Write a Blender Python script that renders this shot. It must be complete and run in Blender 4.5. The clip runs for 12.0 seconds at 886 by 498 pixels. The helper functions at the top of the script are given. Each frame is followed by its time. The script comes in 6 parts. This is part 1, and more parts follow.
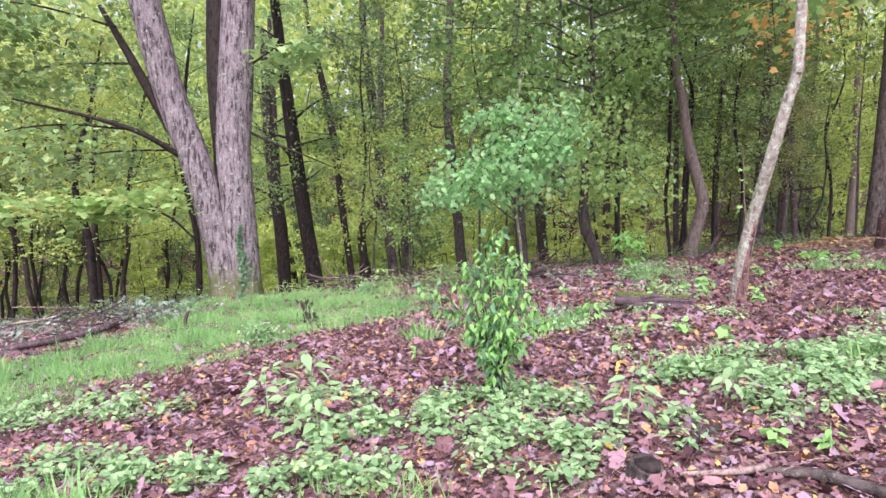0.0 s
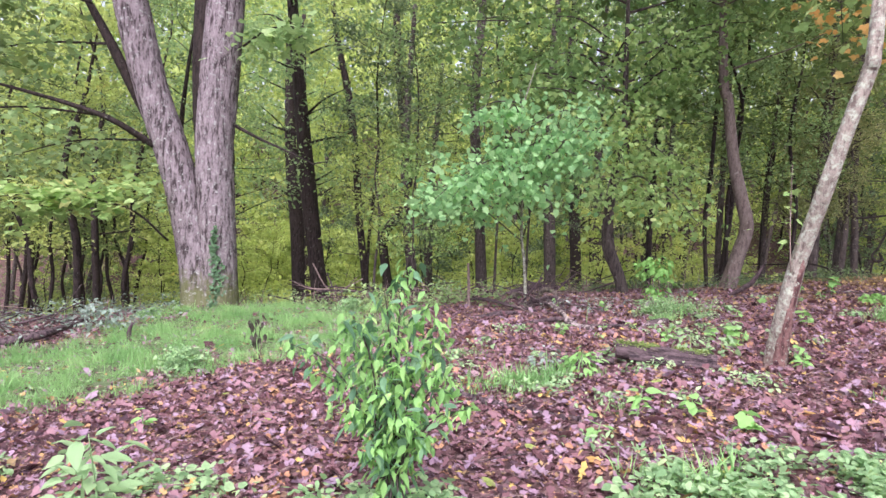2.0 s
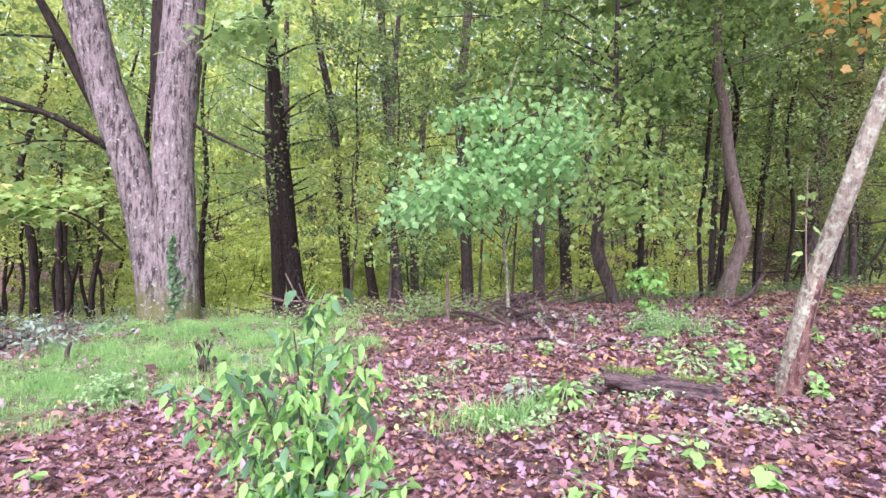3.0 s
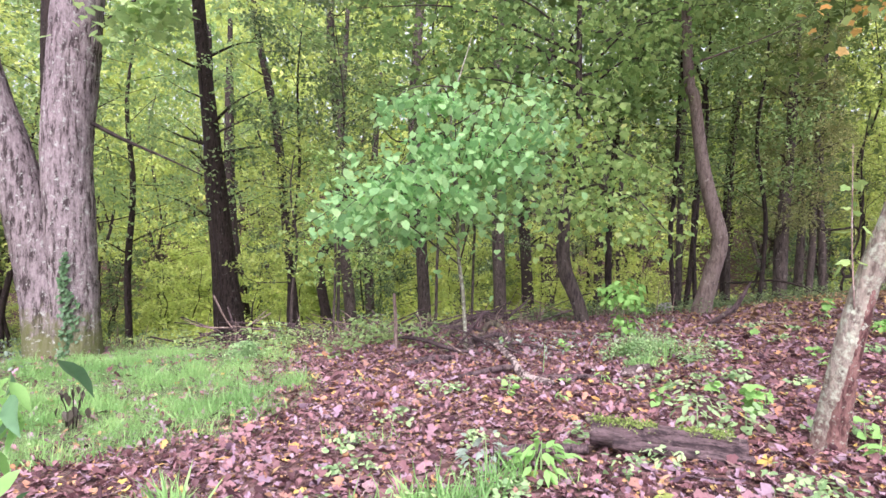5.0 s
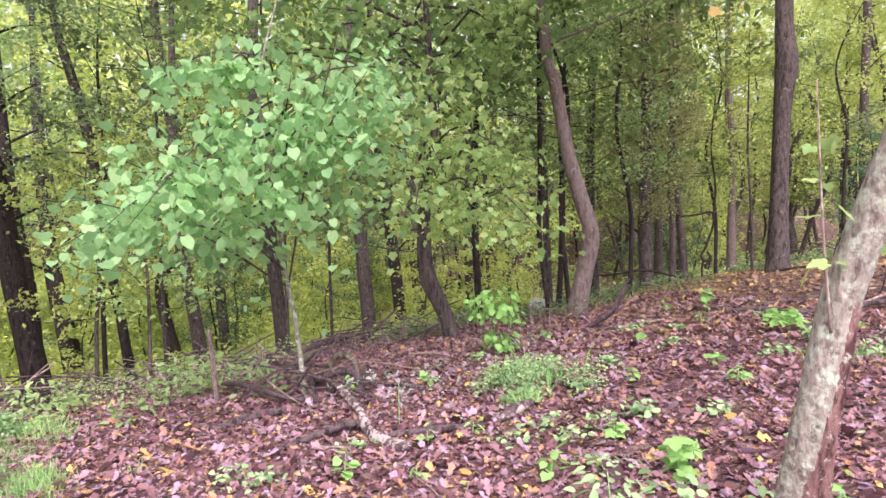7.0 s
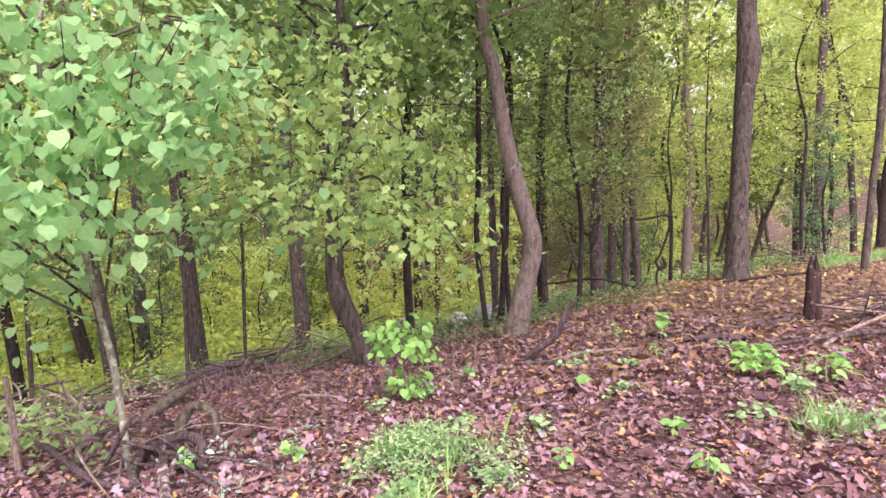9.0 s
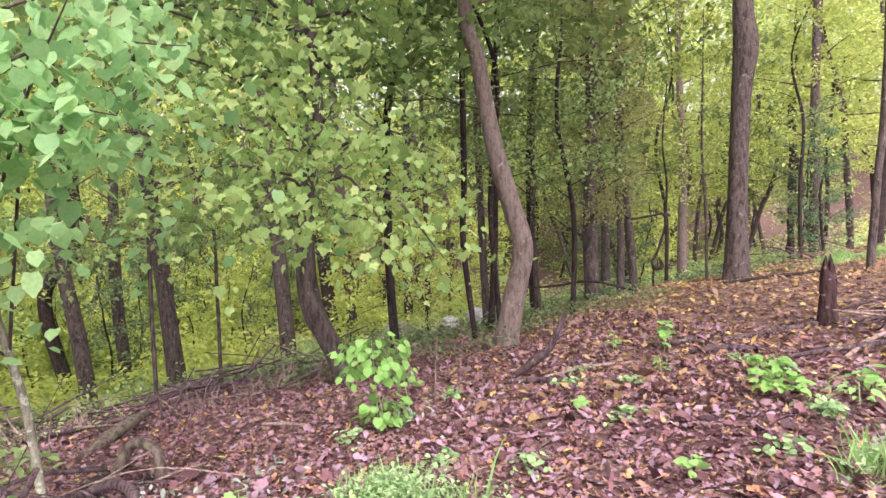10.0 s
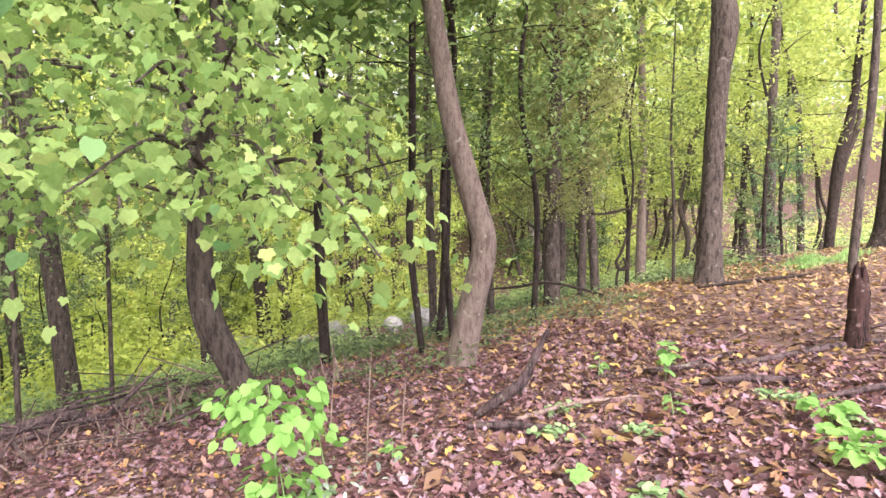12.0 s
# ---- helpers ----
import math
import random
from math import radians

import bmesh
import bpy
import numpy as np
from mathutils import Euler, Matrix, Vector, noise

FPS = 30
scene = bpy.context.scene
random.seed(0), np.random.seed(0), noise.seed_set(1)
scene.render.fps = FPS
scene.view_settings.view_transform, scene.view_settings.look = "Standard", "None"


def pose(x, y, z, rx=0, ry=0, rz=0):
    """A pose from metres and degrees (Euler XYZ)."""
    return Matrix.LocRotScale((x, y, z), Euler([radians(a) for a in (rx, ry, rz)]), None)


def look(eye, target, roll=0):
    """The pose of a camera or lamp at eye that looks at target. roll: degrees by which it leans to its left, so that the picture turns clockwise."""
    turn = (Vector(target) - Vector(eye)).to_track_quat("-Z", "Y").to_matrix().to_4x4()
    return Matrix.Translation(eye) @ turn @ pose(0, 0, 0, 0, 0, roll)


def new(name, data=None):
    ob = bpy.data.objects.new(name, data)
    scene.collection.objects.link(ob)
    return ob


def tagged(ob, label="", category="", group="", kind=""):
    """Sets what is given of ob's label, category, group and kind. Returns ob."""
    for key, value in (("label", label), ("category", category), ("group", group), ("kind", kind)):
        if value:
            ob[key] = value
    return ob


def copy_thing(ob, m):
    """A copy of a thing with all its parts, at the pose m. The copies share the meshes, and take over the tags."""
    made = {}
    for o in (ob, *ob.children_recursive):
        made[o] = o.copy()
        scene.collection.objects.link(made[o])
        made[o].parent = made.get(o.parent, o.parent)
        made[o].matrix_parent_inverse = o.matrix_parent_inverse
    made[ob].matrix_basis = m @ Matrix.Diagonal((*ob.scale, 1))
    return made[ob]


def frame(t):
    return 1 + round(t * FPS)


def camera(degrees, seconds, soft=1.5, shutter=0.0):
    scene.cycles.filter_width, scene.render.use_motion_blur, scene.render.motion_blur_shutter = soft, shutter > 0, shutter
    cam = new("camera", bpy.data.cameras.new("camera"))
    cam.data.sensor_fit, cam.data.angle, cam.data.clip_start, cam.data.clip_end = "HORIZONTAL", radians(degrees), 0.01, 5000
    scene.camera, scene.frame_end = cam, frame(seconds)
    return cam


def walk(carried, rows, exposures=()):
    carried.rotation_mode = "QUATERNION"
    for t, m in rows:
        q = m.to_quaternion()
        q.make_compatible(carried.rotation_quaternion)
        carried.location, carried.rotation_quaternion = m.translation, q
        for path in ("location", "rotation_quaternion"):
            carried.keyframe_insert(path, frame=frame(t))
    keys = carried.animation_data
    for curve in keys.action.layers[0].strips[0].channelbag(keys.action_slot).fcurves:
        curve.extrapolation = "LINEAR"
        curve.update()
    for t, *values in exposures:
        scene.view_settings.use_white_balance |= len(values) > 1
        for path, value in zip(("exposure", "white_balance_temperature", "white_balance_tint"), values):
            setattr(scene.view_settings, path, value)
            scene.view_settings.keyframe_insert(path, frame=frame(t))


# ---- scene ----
cam = camera(70.9, 12.0)
PATH = [
    (0, (0.145, -0.107, 1.474), (0.118, 1.886, 1.308), 0.0),
    (0.5, (0.454, 0.319, 1.509), (0.316, 2.307, 1.348), 1.0),
    (1, (0.738, 0.697, 1.557), (0.556, 2.682, 1.391), 1.1),
    (1.5, (0.872, 1.034, 1.598), (0.689, 3.019, 1.434), 2.1),
    (2, (0.928, 1.404, 1.564), (0.765, 3.391, 1.413), 2.9),
    (2.5, (1.008, 1.806, 1.565), (0.859, 3.795, 1.425), 3.0),
    (3, (1.098, 2.217, 1.574), (0.96, 4.207, 1.443), 2.8),
    (3.2, (1.109, 2.385, 1.558), (0.976, 4.377, 1.431), 2.6),
    (4.8, (1.22, 3.425, 1.517), (1.176, 5.422, 1.414), 1.7),
    (5, (1.208, 3.566, 1.496), (1.194, 5.564, 1.418), 2.0),
    (5.5, (1.28, 3.922, 1.503), (1.304, 5.921, 1.436), 0.5),
    (6, (1.396, 4.333, 1.523), (1.485, 6.33, 1.458), 0.1),
    (6.5, (1.486, 4.793, 1.467), (1.723, 6.778, 1.409), -0.2),
    (7, (1.677, 5.149, 1.522), (2.066, 7.11, 1.459), -1.5),
    (7.2, (1.789, 5.29, 1.501), (2.203, 7.246, 1.434), -1.3),
    (8.8, (2.471, 6.4, 1.668), (2.987, 8.331, 1.585), -0.8),
    (9, (2.571, 6.531, 1.682), (3.086, 8.462, 1.599), -0.8),
    (9.5, (2.712, 6.837, 1.707), (3.238, 8.765, 1.623), -0.8),
    (10, (2.869, 7.158, 1.707), (3.408, 9.082, 1.627), -1.7),
    (10.5, (3.038, 7.508, 1.713), (3.596, 9.427, 1.634), -2.3),
    (11, (3.131, 7.905, 1.673), (3.731, 9.811, 1.587), -1.5),
    (11.5, (3.221, 8.319, 1.706), (3.903, 10.197, 1.613), -1.0),
    (12, (3.367, 8.776, 1.647), (4.072, 10.645, 1.547), -0.4),
]
EXPOSURES = [(0, 1.24, 5880, 28), (1, 1.24, 5880, 28), (2, 1.20, 5850, 29), (2.5, 1.33, 5850, 30), (3.2, 1.48, 5850, 31), (5, 1.43, 6030, 29), (7, 1.50, 6200, 34), (9, 1.66, 6400, 34), (10.5, 1.76, 6430, 30), (11, 2.0, 6480, 28), (12, 2.06, 6560, 24)]
walk(cam, [(t, look(eye, target, roll)) for t, eye, target, roll in PATH], EXPOSURES)

# ---- light ----
SUN_EL, SUN_AZ = 52.0, 185.0      # high, soft, from behind the walker
world = bpy.data.worlds.new("overcast")
scene.world = world
world.use_nodes = True
wt = world.node_tree
sky = wt.nodes.new("ShaderNodeTexSky")
sky.sky_type, sky.sun_disc = "NISHITA", False
sky.sun_elevation, sky.sun_rotation = radians(SUN_EL), radians(SUN_AZ)
sky.air_density, sky.dust_density, sky.ozone_density = 1.0, 4.0, 0.6
veil = wt.nodes.new("ShaderNodeHueSaturation")      # a thin white cloud cover
veil.inputs["Saturation"].default_value = 0.35
wt.links.new(sky.outputs[0], veil.inputs["Color"])
wt.links.new(veil.outputs[0], wt.nodes["Background"].inputs[0])
wt.nodes["Background"].inputs[1].default_value = 0.15
sun = new("sun", bpy.data.lights.new("sun", "SUN"))
sun.data.energy, sun.data.angle, sun.data.color = 1.5, radians(50), (1.0, 0.96, 0.9)
sun.matrix_world = look((0, 0, 60), (60 * math.sin(radians(SUN_AZ)) / math.tan(radians(SUN_EL)) * -1, -60 * math.cos(radians(SUN_AZ)) / math.tan(radians(SUN_EL)), 0))


# ---- materials ----
def material(name, rough=0.7, spec=0.3):
    m = bpy.data.materials.new(name)
    m.use_nodes = True
    b = m.node_tree.nodes["Principled BSDF"]
    b.inputs["Roughness"].default_value = rough
    b.inputs["Specular IOR Level"].default_value = spec
    return m, m.node_tree.nodes, m.node_tree.links, b


def ramp(nodes, stops, mode="LINEAR"):
    r = nodes.new("ShaderNodeValToRGB")
    r.color_ramp.interpolation = mode
    while len(r.color_ramp.elements) < len(stops):
        r.color_ramp.elements.new(0.5)
    for e, (p, c) in zip(r.color_ramp.elements, stops):
        e.position, e.color = p, (*c, 1)
    return r


def noise_node(nodes, links, coord, scale, detail=4, rough=0.6, stretch=(1, 1, 1)):
    mp = nodes.new("ShaderNodeMapping")
    mp.inputs["Scale"].default_value = stretch
    links.new(coord, mp.inputs[0])
    n = nodes.new("ShaderNodeTexNoise")
    n.inputs["Scale"].default_value, n.inputs["Detail"].default_value, n.inputs["Roughness"].default_value = scale, detail, rough
    links.new(mp.outputs[0], n.inputs["Vector"])
    return n


def mixed(nodes, links, fac, a, b):
    x = nodes.new("ShaderNodeMix")
    x.data_type = "RGBA"
    for sock, v in ((x.inputs[0], fac), (x.inputs[6], a), (x.inputs[7], b)):
        if isinstance(v, tuple):
            sock.default_value = (*v, 1)
        elif isinstance(v, float):
            sock.default_value = v
        else:
            links.new(v, sock)
    return x.outputs[2]


def bark(name, dark, light, lichen=(0.42, 0.47, 0.38), amount=0.4, fine=16.0, moss=0.0, relief=0.6, spots=11.0, soft=0.0, grain=0.25, moss_col=(0.13, 0.14, 0.05)):
    m, n, l, b = material(name, 0.85, 0.2)
    co = n.new("ShaderNodeTexCoord").outputs["Object"]
    furrow = noise_node(n, l, co, fine, 6, 0.68, (1, 1, grain))
    plates = noise_node(n, l, co, fine * 2.6, 4, 0.65, (1, 1, 0.5))
    base = ramp(n, [(0.40, dark), (0.48, tuple(0.4 * a + 0.6 * c for a, c in zip(dark, light))), (0.60, light)])
    l.new(furrow.outputs[0], base.inputs[0])
    pm = ramp(n, [(0.45, (0, 0, 0)), (0.75, (0.6, 0.6, 0.6))])
    l.new(plates.outputs[0], pm.inputs[0])
    col = mixed(n, l, pm.outputs[0], base.outputs[0], tuple(v * 0.5 for v in dark))
    blotch = noise_node(n, l, co, spots, 6, 0.7)
    if moss:
        sep = n.new("ShaderNodeSeparateXYZ")
        l.new(co, sep.inputs[0])
        add = n.new("ShaderNodeMath")
        add.operation = "MULTIPLY_ADD"
        patch = noise_node(n, l, co, 5.5, 6, 0.75)
        l.new(patch.outputs[0], add.inputs[0])
        add.inputs[1].default_value = -2.2
        l.new(sep.outputs[2], add.inputs[2])
        mm = ramp(n, [(0.0, (0.85, 0.85, 0.85)), (0.5, (0, 0, 0))])
        sh = n.new("ShaderNodeMath")
        sh.operation = "ADD"
        l.new(add.outputs[0], sh.inputs[0])
        sh.inputs[1].default_value = 1.25 - moss
        l.new(sh.outputs[0], mm.inputs[0])
        col = mixed(n, l, mm.outputs[0], col, moss_col)
    mask = ramp(n, [(0.62 - 0.12 * amount, (0, 0, 0)), (0.66 - 0.10 * amount + soft, (1, 1, 1))])
    l.new(blotch.outputs[0], mask.inputs[0])
    col = mixed(n, l, mask.outputs[0], col, lichen)
    l.new(col, b.inputs["Base Color"])
    bump = n.new("ShaderNodeBump")
    bump.inputs["Strength"].default_value, bump.inputs["Distance"].default_value = relief, 0.03
    l.new(furrow.outputs[0], bump.inputs["Height"])
    l.new(bump.outputs[0], b.inputs["Normal"])
    return m


def leafage(name, stops, translucent=0.35, rough=0.45, spec=0.35, by_object=0.25, patches=0.0):
    """Living or fallen leaves: hue varies from leaf to leaf and a little from plant to plant."""
    m, n, l, b = material(name, rough, spec)
    geo = n.new("ShaderNodeNewGeometry")
    info = n.new("ShaderNodeObjectInfo")
    mx = n.new("ShaderNodeMix")
    mx.inputs[0].default_value = by_object
    l.new(geo.outputs["Random Per Island"], mx.inputs[2])
    l.new(info.outputs["Random"], mx.inputs[3])
    r = ramp(n, stops)
    co = n.new("ShaderNodeTexCoord").outputs["Object"]
    pick = mx.outputs[0]
    if patches:
        broad = noise_node(n, l, co, 1.1, 4, 0.65)
        wide = n.new("ShaderNodeMapRange")
        wide.inputs["From Min"].default_value, wide.inputs["From Max"].default_value = 0.3, 0.7
        l.new(broad.outputs[0], wide.inputs[0])
        m2 = n.new("ShaderNodeMix")
        m2.inputs[0].default_value = patches
        l.new(pick, m2.inputs[2])
        l.new(wide.outputs[0], m2.inputs[3])
        pick = m2.outputs[0]
    l.new(pick, r.inputs[0])
    mott = noise_node(n, l, co, 45, 2)
    val = n.new("ShaderNodeHueSaturation")
    mr = n.new("ShaderNodeMapRange")
    mr.inputs["To Min"].default_value, mr.inputs["To Max"].default_value = 0.75, 1.25
    l.new(mott.outputs[0], mr.inputs[0])
    l.new(mr.outputs[0], val.inputs["Value"])
    l.new(r.outputs[0], val.inputs["Color"])
    l.new(val.outputs[0], b.inputs["Base Color"])
    if translucent:
        tr = n.new("ShaderNodeBsdfTranslucent")
        l.new(val.outputs[0], tr.inputs[0])
        ms = n.new("ShaderNodeMixShader")
        ms.inputs[0].default_value = translucent
        l.new(b.outputs[0], ms.inputs[1])
        l.new(tr.outputs[0], ms.inputs[2])
        l.new(ms.outputs[0], n["Material Output"].inputs[0])
    return m


def soil():
    m, n, l, b = material("forest_soil", 0.8, 0.3)
    co = n.new("ShaderNodeTexCoord").outputs["Object"]
    v = n.new("ShaderNodeTexVoronoi")
    v.inputs["Scale"].default_value = 19
    v.inputs["Randomness"].default_value = 1
    warp = noise_node(n, l, co, 9, 3)
    add = n.new("ShaderNodeMix")
    add.data_type = "VECTOR"
    add.inputs[0].default_value = 0.08
    l.new(co, add.inputs[4])
    l.new(warp.outputs[1], add.inputs[5])
    l.new(add.outputs[1], v.inputs["Vector"])
    sep = n.new("ShaderNodeSeparateColor")
    l.new(v.outputs["Color"], sep.inputs[0])
    leaf = ramp(n, [(0.0, (0.05, 0.026, 0.025)), (0.35, (0.10, 0.052, 0.048)), (0.6, (0.165, 0.09, 0.083)), (0.8, (0.22, 0.14, 0.132)), (1.0, (0.18, 0.125, 0.13))])
    l.new(sep.outputs[0], leaf.inputs[0])
    big = noise_node(n, l, co, 0.7, 4)
    bm_ = ramp(n, [(0.35, (0, 0, 0)), (0.65, (1, 1, 1))])
    l.new(big.outputs[0], bm_.inputs[0])
    col = mixed(n, l, bm_.outputs[0], leaf.outputs[0], mixed(n, l, 0.45, leaf.outputs[0], (0.12, 0.075, 0.055)))
    turf = n.new("ShaderNodeAttribute")
    turf.attribute_name = "turf"
    g = noise_node(n, l, co, 14, 4)
    gr = ramp(n, [(0.3, (0.06, 0.10, 0.035)), (0.7, (0.13, 0.20, 0.07))])
    l.new(g.outputs[0], gr.inputs[0])
    col = mixed(n, l, turf.outputs["Fac"], col, gr.outputs[0])
    l.new(col, b.inputs["Base Color"])
    bump = n.new("ShaderNodeBump")
    bump.inputs["Strength"].default_value, bump.inputs["Distance"].default_value = 0.7, 0.03
    l.new(v.outputs["Distance"], bump.inputs["Height"])
    l.new(bump.outputs[0], b.inputs["Normal"])
    return m


M_SOIL = soil()
M_GREYBARK = bark("grey_bark", (0.05, 0.038, 0.037), (0.31, 0.258, 0.258), (0.40, 0.42, 0.37), 0.45, 17, moss=0.42, relief=1.0, spots=13, soft=0.05, grain=0.2)
M_DARKBARK = bark("dark_bark", (0.014, 0.010, 0.009), (0.052, 0.039, 0.033), (0.11, 0.11, 0.085), 0.1, 20)
M_MIDBARK = bark("brown_bark", (0.034, 0.027, 0.024), (0.12, 0.096, 0.083), (0.20, 0.185, 0.16), 0.15, 18)
M_PALEBARK = bark("pale_smooth_bark", (0.12, 0.09, 0.075), (0.23, 0.183, 0.158), (0.29, 0.26, 0.22), 0.15, 22, relief=0.5)
M_LICHEN = bark("lichened_bark", (0.17, 0.135, 0.11), (0.405, 0.355, 0.285), (0.52, 0.57, 0.43), 1.15, 24, relief=1.0, spots=19, soft=0.1, moss=0.12, moss_col=(0.17, 0.095, 0.08), grain=0.35)
M_SCAR = bark("bare_red_bark", (0.095, 0.045, 0.042), (0.31, 0.175, 0.15), (0.40, 0.42, 0.33), 0.45, 26, relief=1.0, spots=30)
M_PALESTEM = bark("pale_green_stem", (0.15, 0.14, 0.10), (0.31, 0.305, 0.22), (0.42, 0.45, 0.34), 0.7, 30, relief=0.4, spots=20)
M_ROT = bark("rotten_wood", (0.035, 0.025, 0.026), (0.15, 0.105, 0.106), (0.22, 0.20, 0.15), 0.2, 26, relief=1.0)
M_SNAG = bark("weathered_red_wood", (0.012, 0.009, 0.009), (0.085, 0.046, 0.042), (0.22, 0.16, 0.15), 0.2, 22, relief=1.0, spots=9, grain=0.15)
M_FLAKED = bark("flaking_bark", (0.035, 0.026, 0.026), (0.14, 0.10, 0.095), (0.46, 0.38, 0.34), 1.1, 22, relief=1.0, spots=9, grain=0.3)
M_MOSS = leafage("moss", [(0.0, (0.13, 0.19, 0.05)), (1.0, (0.26, 0.34, 0.10))], 0.0, 0.9, 0.1)
M_MOSSWOOD = bark("mossy_dead_wood", (0.06, 0.05, 0.04), (0.19, 0.15, 0.12), (0.20, 0.22, 0.10), 0.9, 22, relief=1.0, spots=12, soft=0.2)
M_TWIG = bark("dry_twig", (0.13, 0.09, 0.075), (0.34, 0.25, 0.21), (0.40, 0.35, 0.30), 0.2, 40, relief=0.2)
M_LITTER = leafage("fallen_leaves", [(0.0, (0.05, 0.024, 0.027)), (0.2, (0.125, 0.058, 0.06)), (0.42, (0.23, 0.118, 0.122)), (0.62, (0.31, 0.175, 0.185)),
                                     (0.78, (0.30, 0.205, 0.255)), (0.88, (0.33, 0.235, 0.27)), (0.93, (0.40, 0.195, 0.11)), (0.975, (0.42, 0.25, 0.12)), (1.0, (0.55, 0.40, 0.1))], 0.08, 0.55, 0.25, 0.0)
M_MAUVE = leafage("mauve_leaf", [(0.0, (0.20, 0.135, 0.17)), (1.0, (0.34, 0.25, 0.31))], 0.05, 0.5, 0.3, 1.0)
M_LITTER_TAN = leafage("fallen_leaves_tan", [(0.0, (0.15, 0.085, 0.05)), (0.4, (0.26, 0.15, 0.085)), (0.7, (0.36, 0.24, 0.12)), (0.9, (0.45, 0.32, 0.13)), (1.0, (0.58, 0.44, 0.10))], 0.1, 0.45, 0.4, 0.0)
M_GRASS = leafage("short_grass", [(0.0, (0.13, 0.28, 0.09)), (0.45, (0.25, 0.46, 0.155)), (0.8, (0.36, 0.57, 0.205)), (1.0, (0.50, 0.55, 0.23))], 0.35, 0.55, 0.25, 0.0, 0.6)
M_FRESH = leafage("fresh_green_leaves", [(0.0, (0.16, 0.35, 0.11)), (0.4, (0.29, 0.55, 0.17)), (0.8, (0.40, 0.68, 0.22)), (1.0, (0.50, 0.68, 0.22))], 0.5, 0.6, 0.2)
M_WEED = leafage("weed_leaves", [(0.0, (0.17, 0.30, 0.13)), (0.45, (0.33, 0.51, 0.24)), (0.82, (0.47, 0.65, 0.32)), (0.94, (0.60, 0.60, 0.26)), (1.0, (0.64, 0.45, 0.17))], 0.45, 0.65, 0.2)
# deep green of the evergreen; on the bush it paints the inner shade
M_SHADED = leafage("deep_green_shade_leaves", [(0.0, (0.07, 0.16, 0.08)), (0.6, (0.15, 0.29, 0.14)), (1.0, (0.23, 0.38, 0.17))], 0.3, 0.5, 0.3)
M_MINT = leafage("round_green_leaves", [(0.0, (0.18, 0.38, 0.15)), (0.5, (0.34, 0.59, 0.25)), (1.0, (0.50, 0.73, 0.34))], 0.55, 0.6, 0.2)
M_LIME = leafage("lime_green_leaves", [(0.0, (0.14, 0.32, 0.085)), (0.5, (0.26, 0.50, 0.135)), (1.0, (0.37, 0.62, 0.19))], 0.45, 0.6, 0.2)
M_MAPLE = leafage("maple_leaves", [(0.0, (0.21, 0.36, 0.11)), (0.5, (0.37, 0.54, 0.185)), (0.85, (0.49, 0.64, 0.24)), (1.0, (0.60, 0.53, 0.22))], 0.5, 0.6, 0.2)
# darker copy of the maple green, with the shade of deeper limbs in it
M_BOUGH = leafage("mid_green_shade_maple_leaves", [(0.0, (0.14, 0.26, 0.095)), (0.5, (0.28, 0.44, 0.155)), (1.0, (0.44, 0.58, 0.20))], 0.52, 0.6, 0.2, patches=0.4)
M_ORANGE = leafage("orange_leaves", [(0.0, (0.76, 0.42, 0.12)), (0.6, (0.88, 0.58, 0.2)), (1.0, (0.82, 0.68, 0.26))], 0.6)
M_GREEN = leafage("woodland_leaves", [(0.0, (0.075, 0.125, 0.045)), (0.5, (0.18, 0.26, 0.082)), (0.85, (0.31, 0.385, 0.12)), (1.0, (0.46, 0.42, 0.13))], 0.5, patches=0.45)
M_BLUEGREEN = leafage("cool_green_leaves", [(0.0, (0.09, 0.145, 0.07)), (0.6, (0.205, 0.285, 0.13)), (1.0, (0.33, 0.40, 0.17))], 0.5)
M_LIGHTGREEN = leafage("light_green_leaves", [(0.0, (0.15, 0.27, 0.10)), (0.5, (0.335, 0.49, 0.19)), (0.85, (0.50, 0.64, 0.25)), (1.0, (0.62, 0.58, 0.22))], 0.5, patches=0.45)
M_OLIVE = leafage("olive_leaves", [(0.0, (0.18, 0.21, 0.085)), (0.6, (0.34, 0.37, 0.15)), (1.0, (0.47, 0.47, 0.19))], 0.55)
M_YELLOW = leafage("yellowing_leaves", [(0.0, (0.20, 0.29, 0.08)), (0.5, (0.47, 0.575, 0.16)), (0.85, (0.67, 0.72, 0.21)), (1.0, (0.79, 0.61, 0.18))], 0.52, patches=0.5)
# brighter yellow than the other leaves: sunlight on the hollow put into the colour
M_LITSHRUB = leafage("sunlit_toned_leaves", [(0.0, (0.28, 0.38, 0.085)), (0.5, (0.56, 0.66, 0.155)), (1.0, (0.80, 0.80, 0.25))], 0.6, patches=0.6)
M_PALEWEED = leafage("pale_weed_leaves", [(0.0, (0.14, 0.20, 0.14)), (0.6, (0.27, 0.35, 0.27)), (0.9, (0.42, 0.48, 0.42)), (1.0, (0.62, 0.62, 0.62))], 0.3)
M_DEADLEAF = leafage("dead_dark_leaves", [(0.0, (0.035, 0.03, 0.025)), (1.0, (0.10, 0.085, 0.06))], 0.0)
M_IVY = leafage("ivy_leaves", [(0.0, (0.05, 0.12, 0.05)), (1.0, (0.13, 0.22, 0.10))], 0.1)
M_STONE = bark("pale_stone", (0.22, 0.21, 0.20), (0.42, 0.41, 0.40), (0.5, 0.5, 0.48), 0.4, 8, relief=0.3)

# ---- mesh helpers ----
RNG = np.random.default_rng(7)


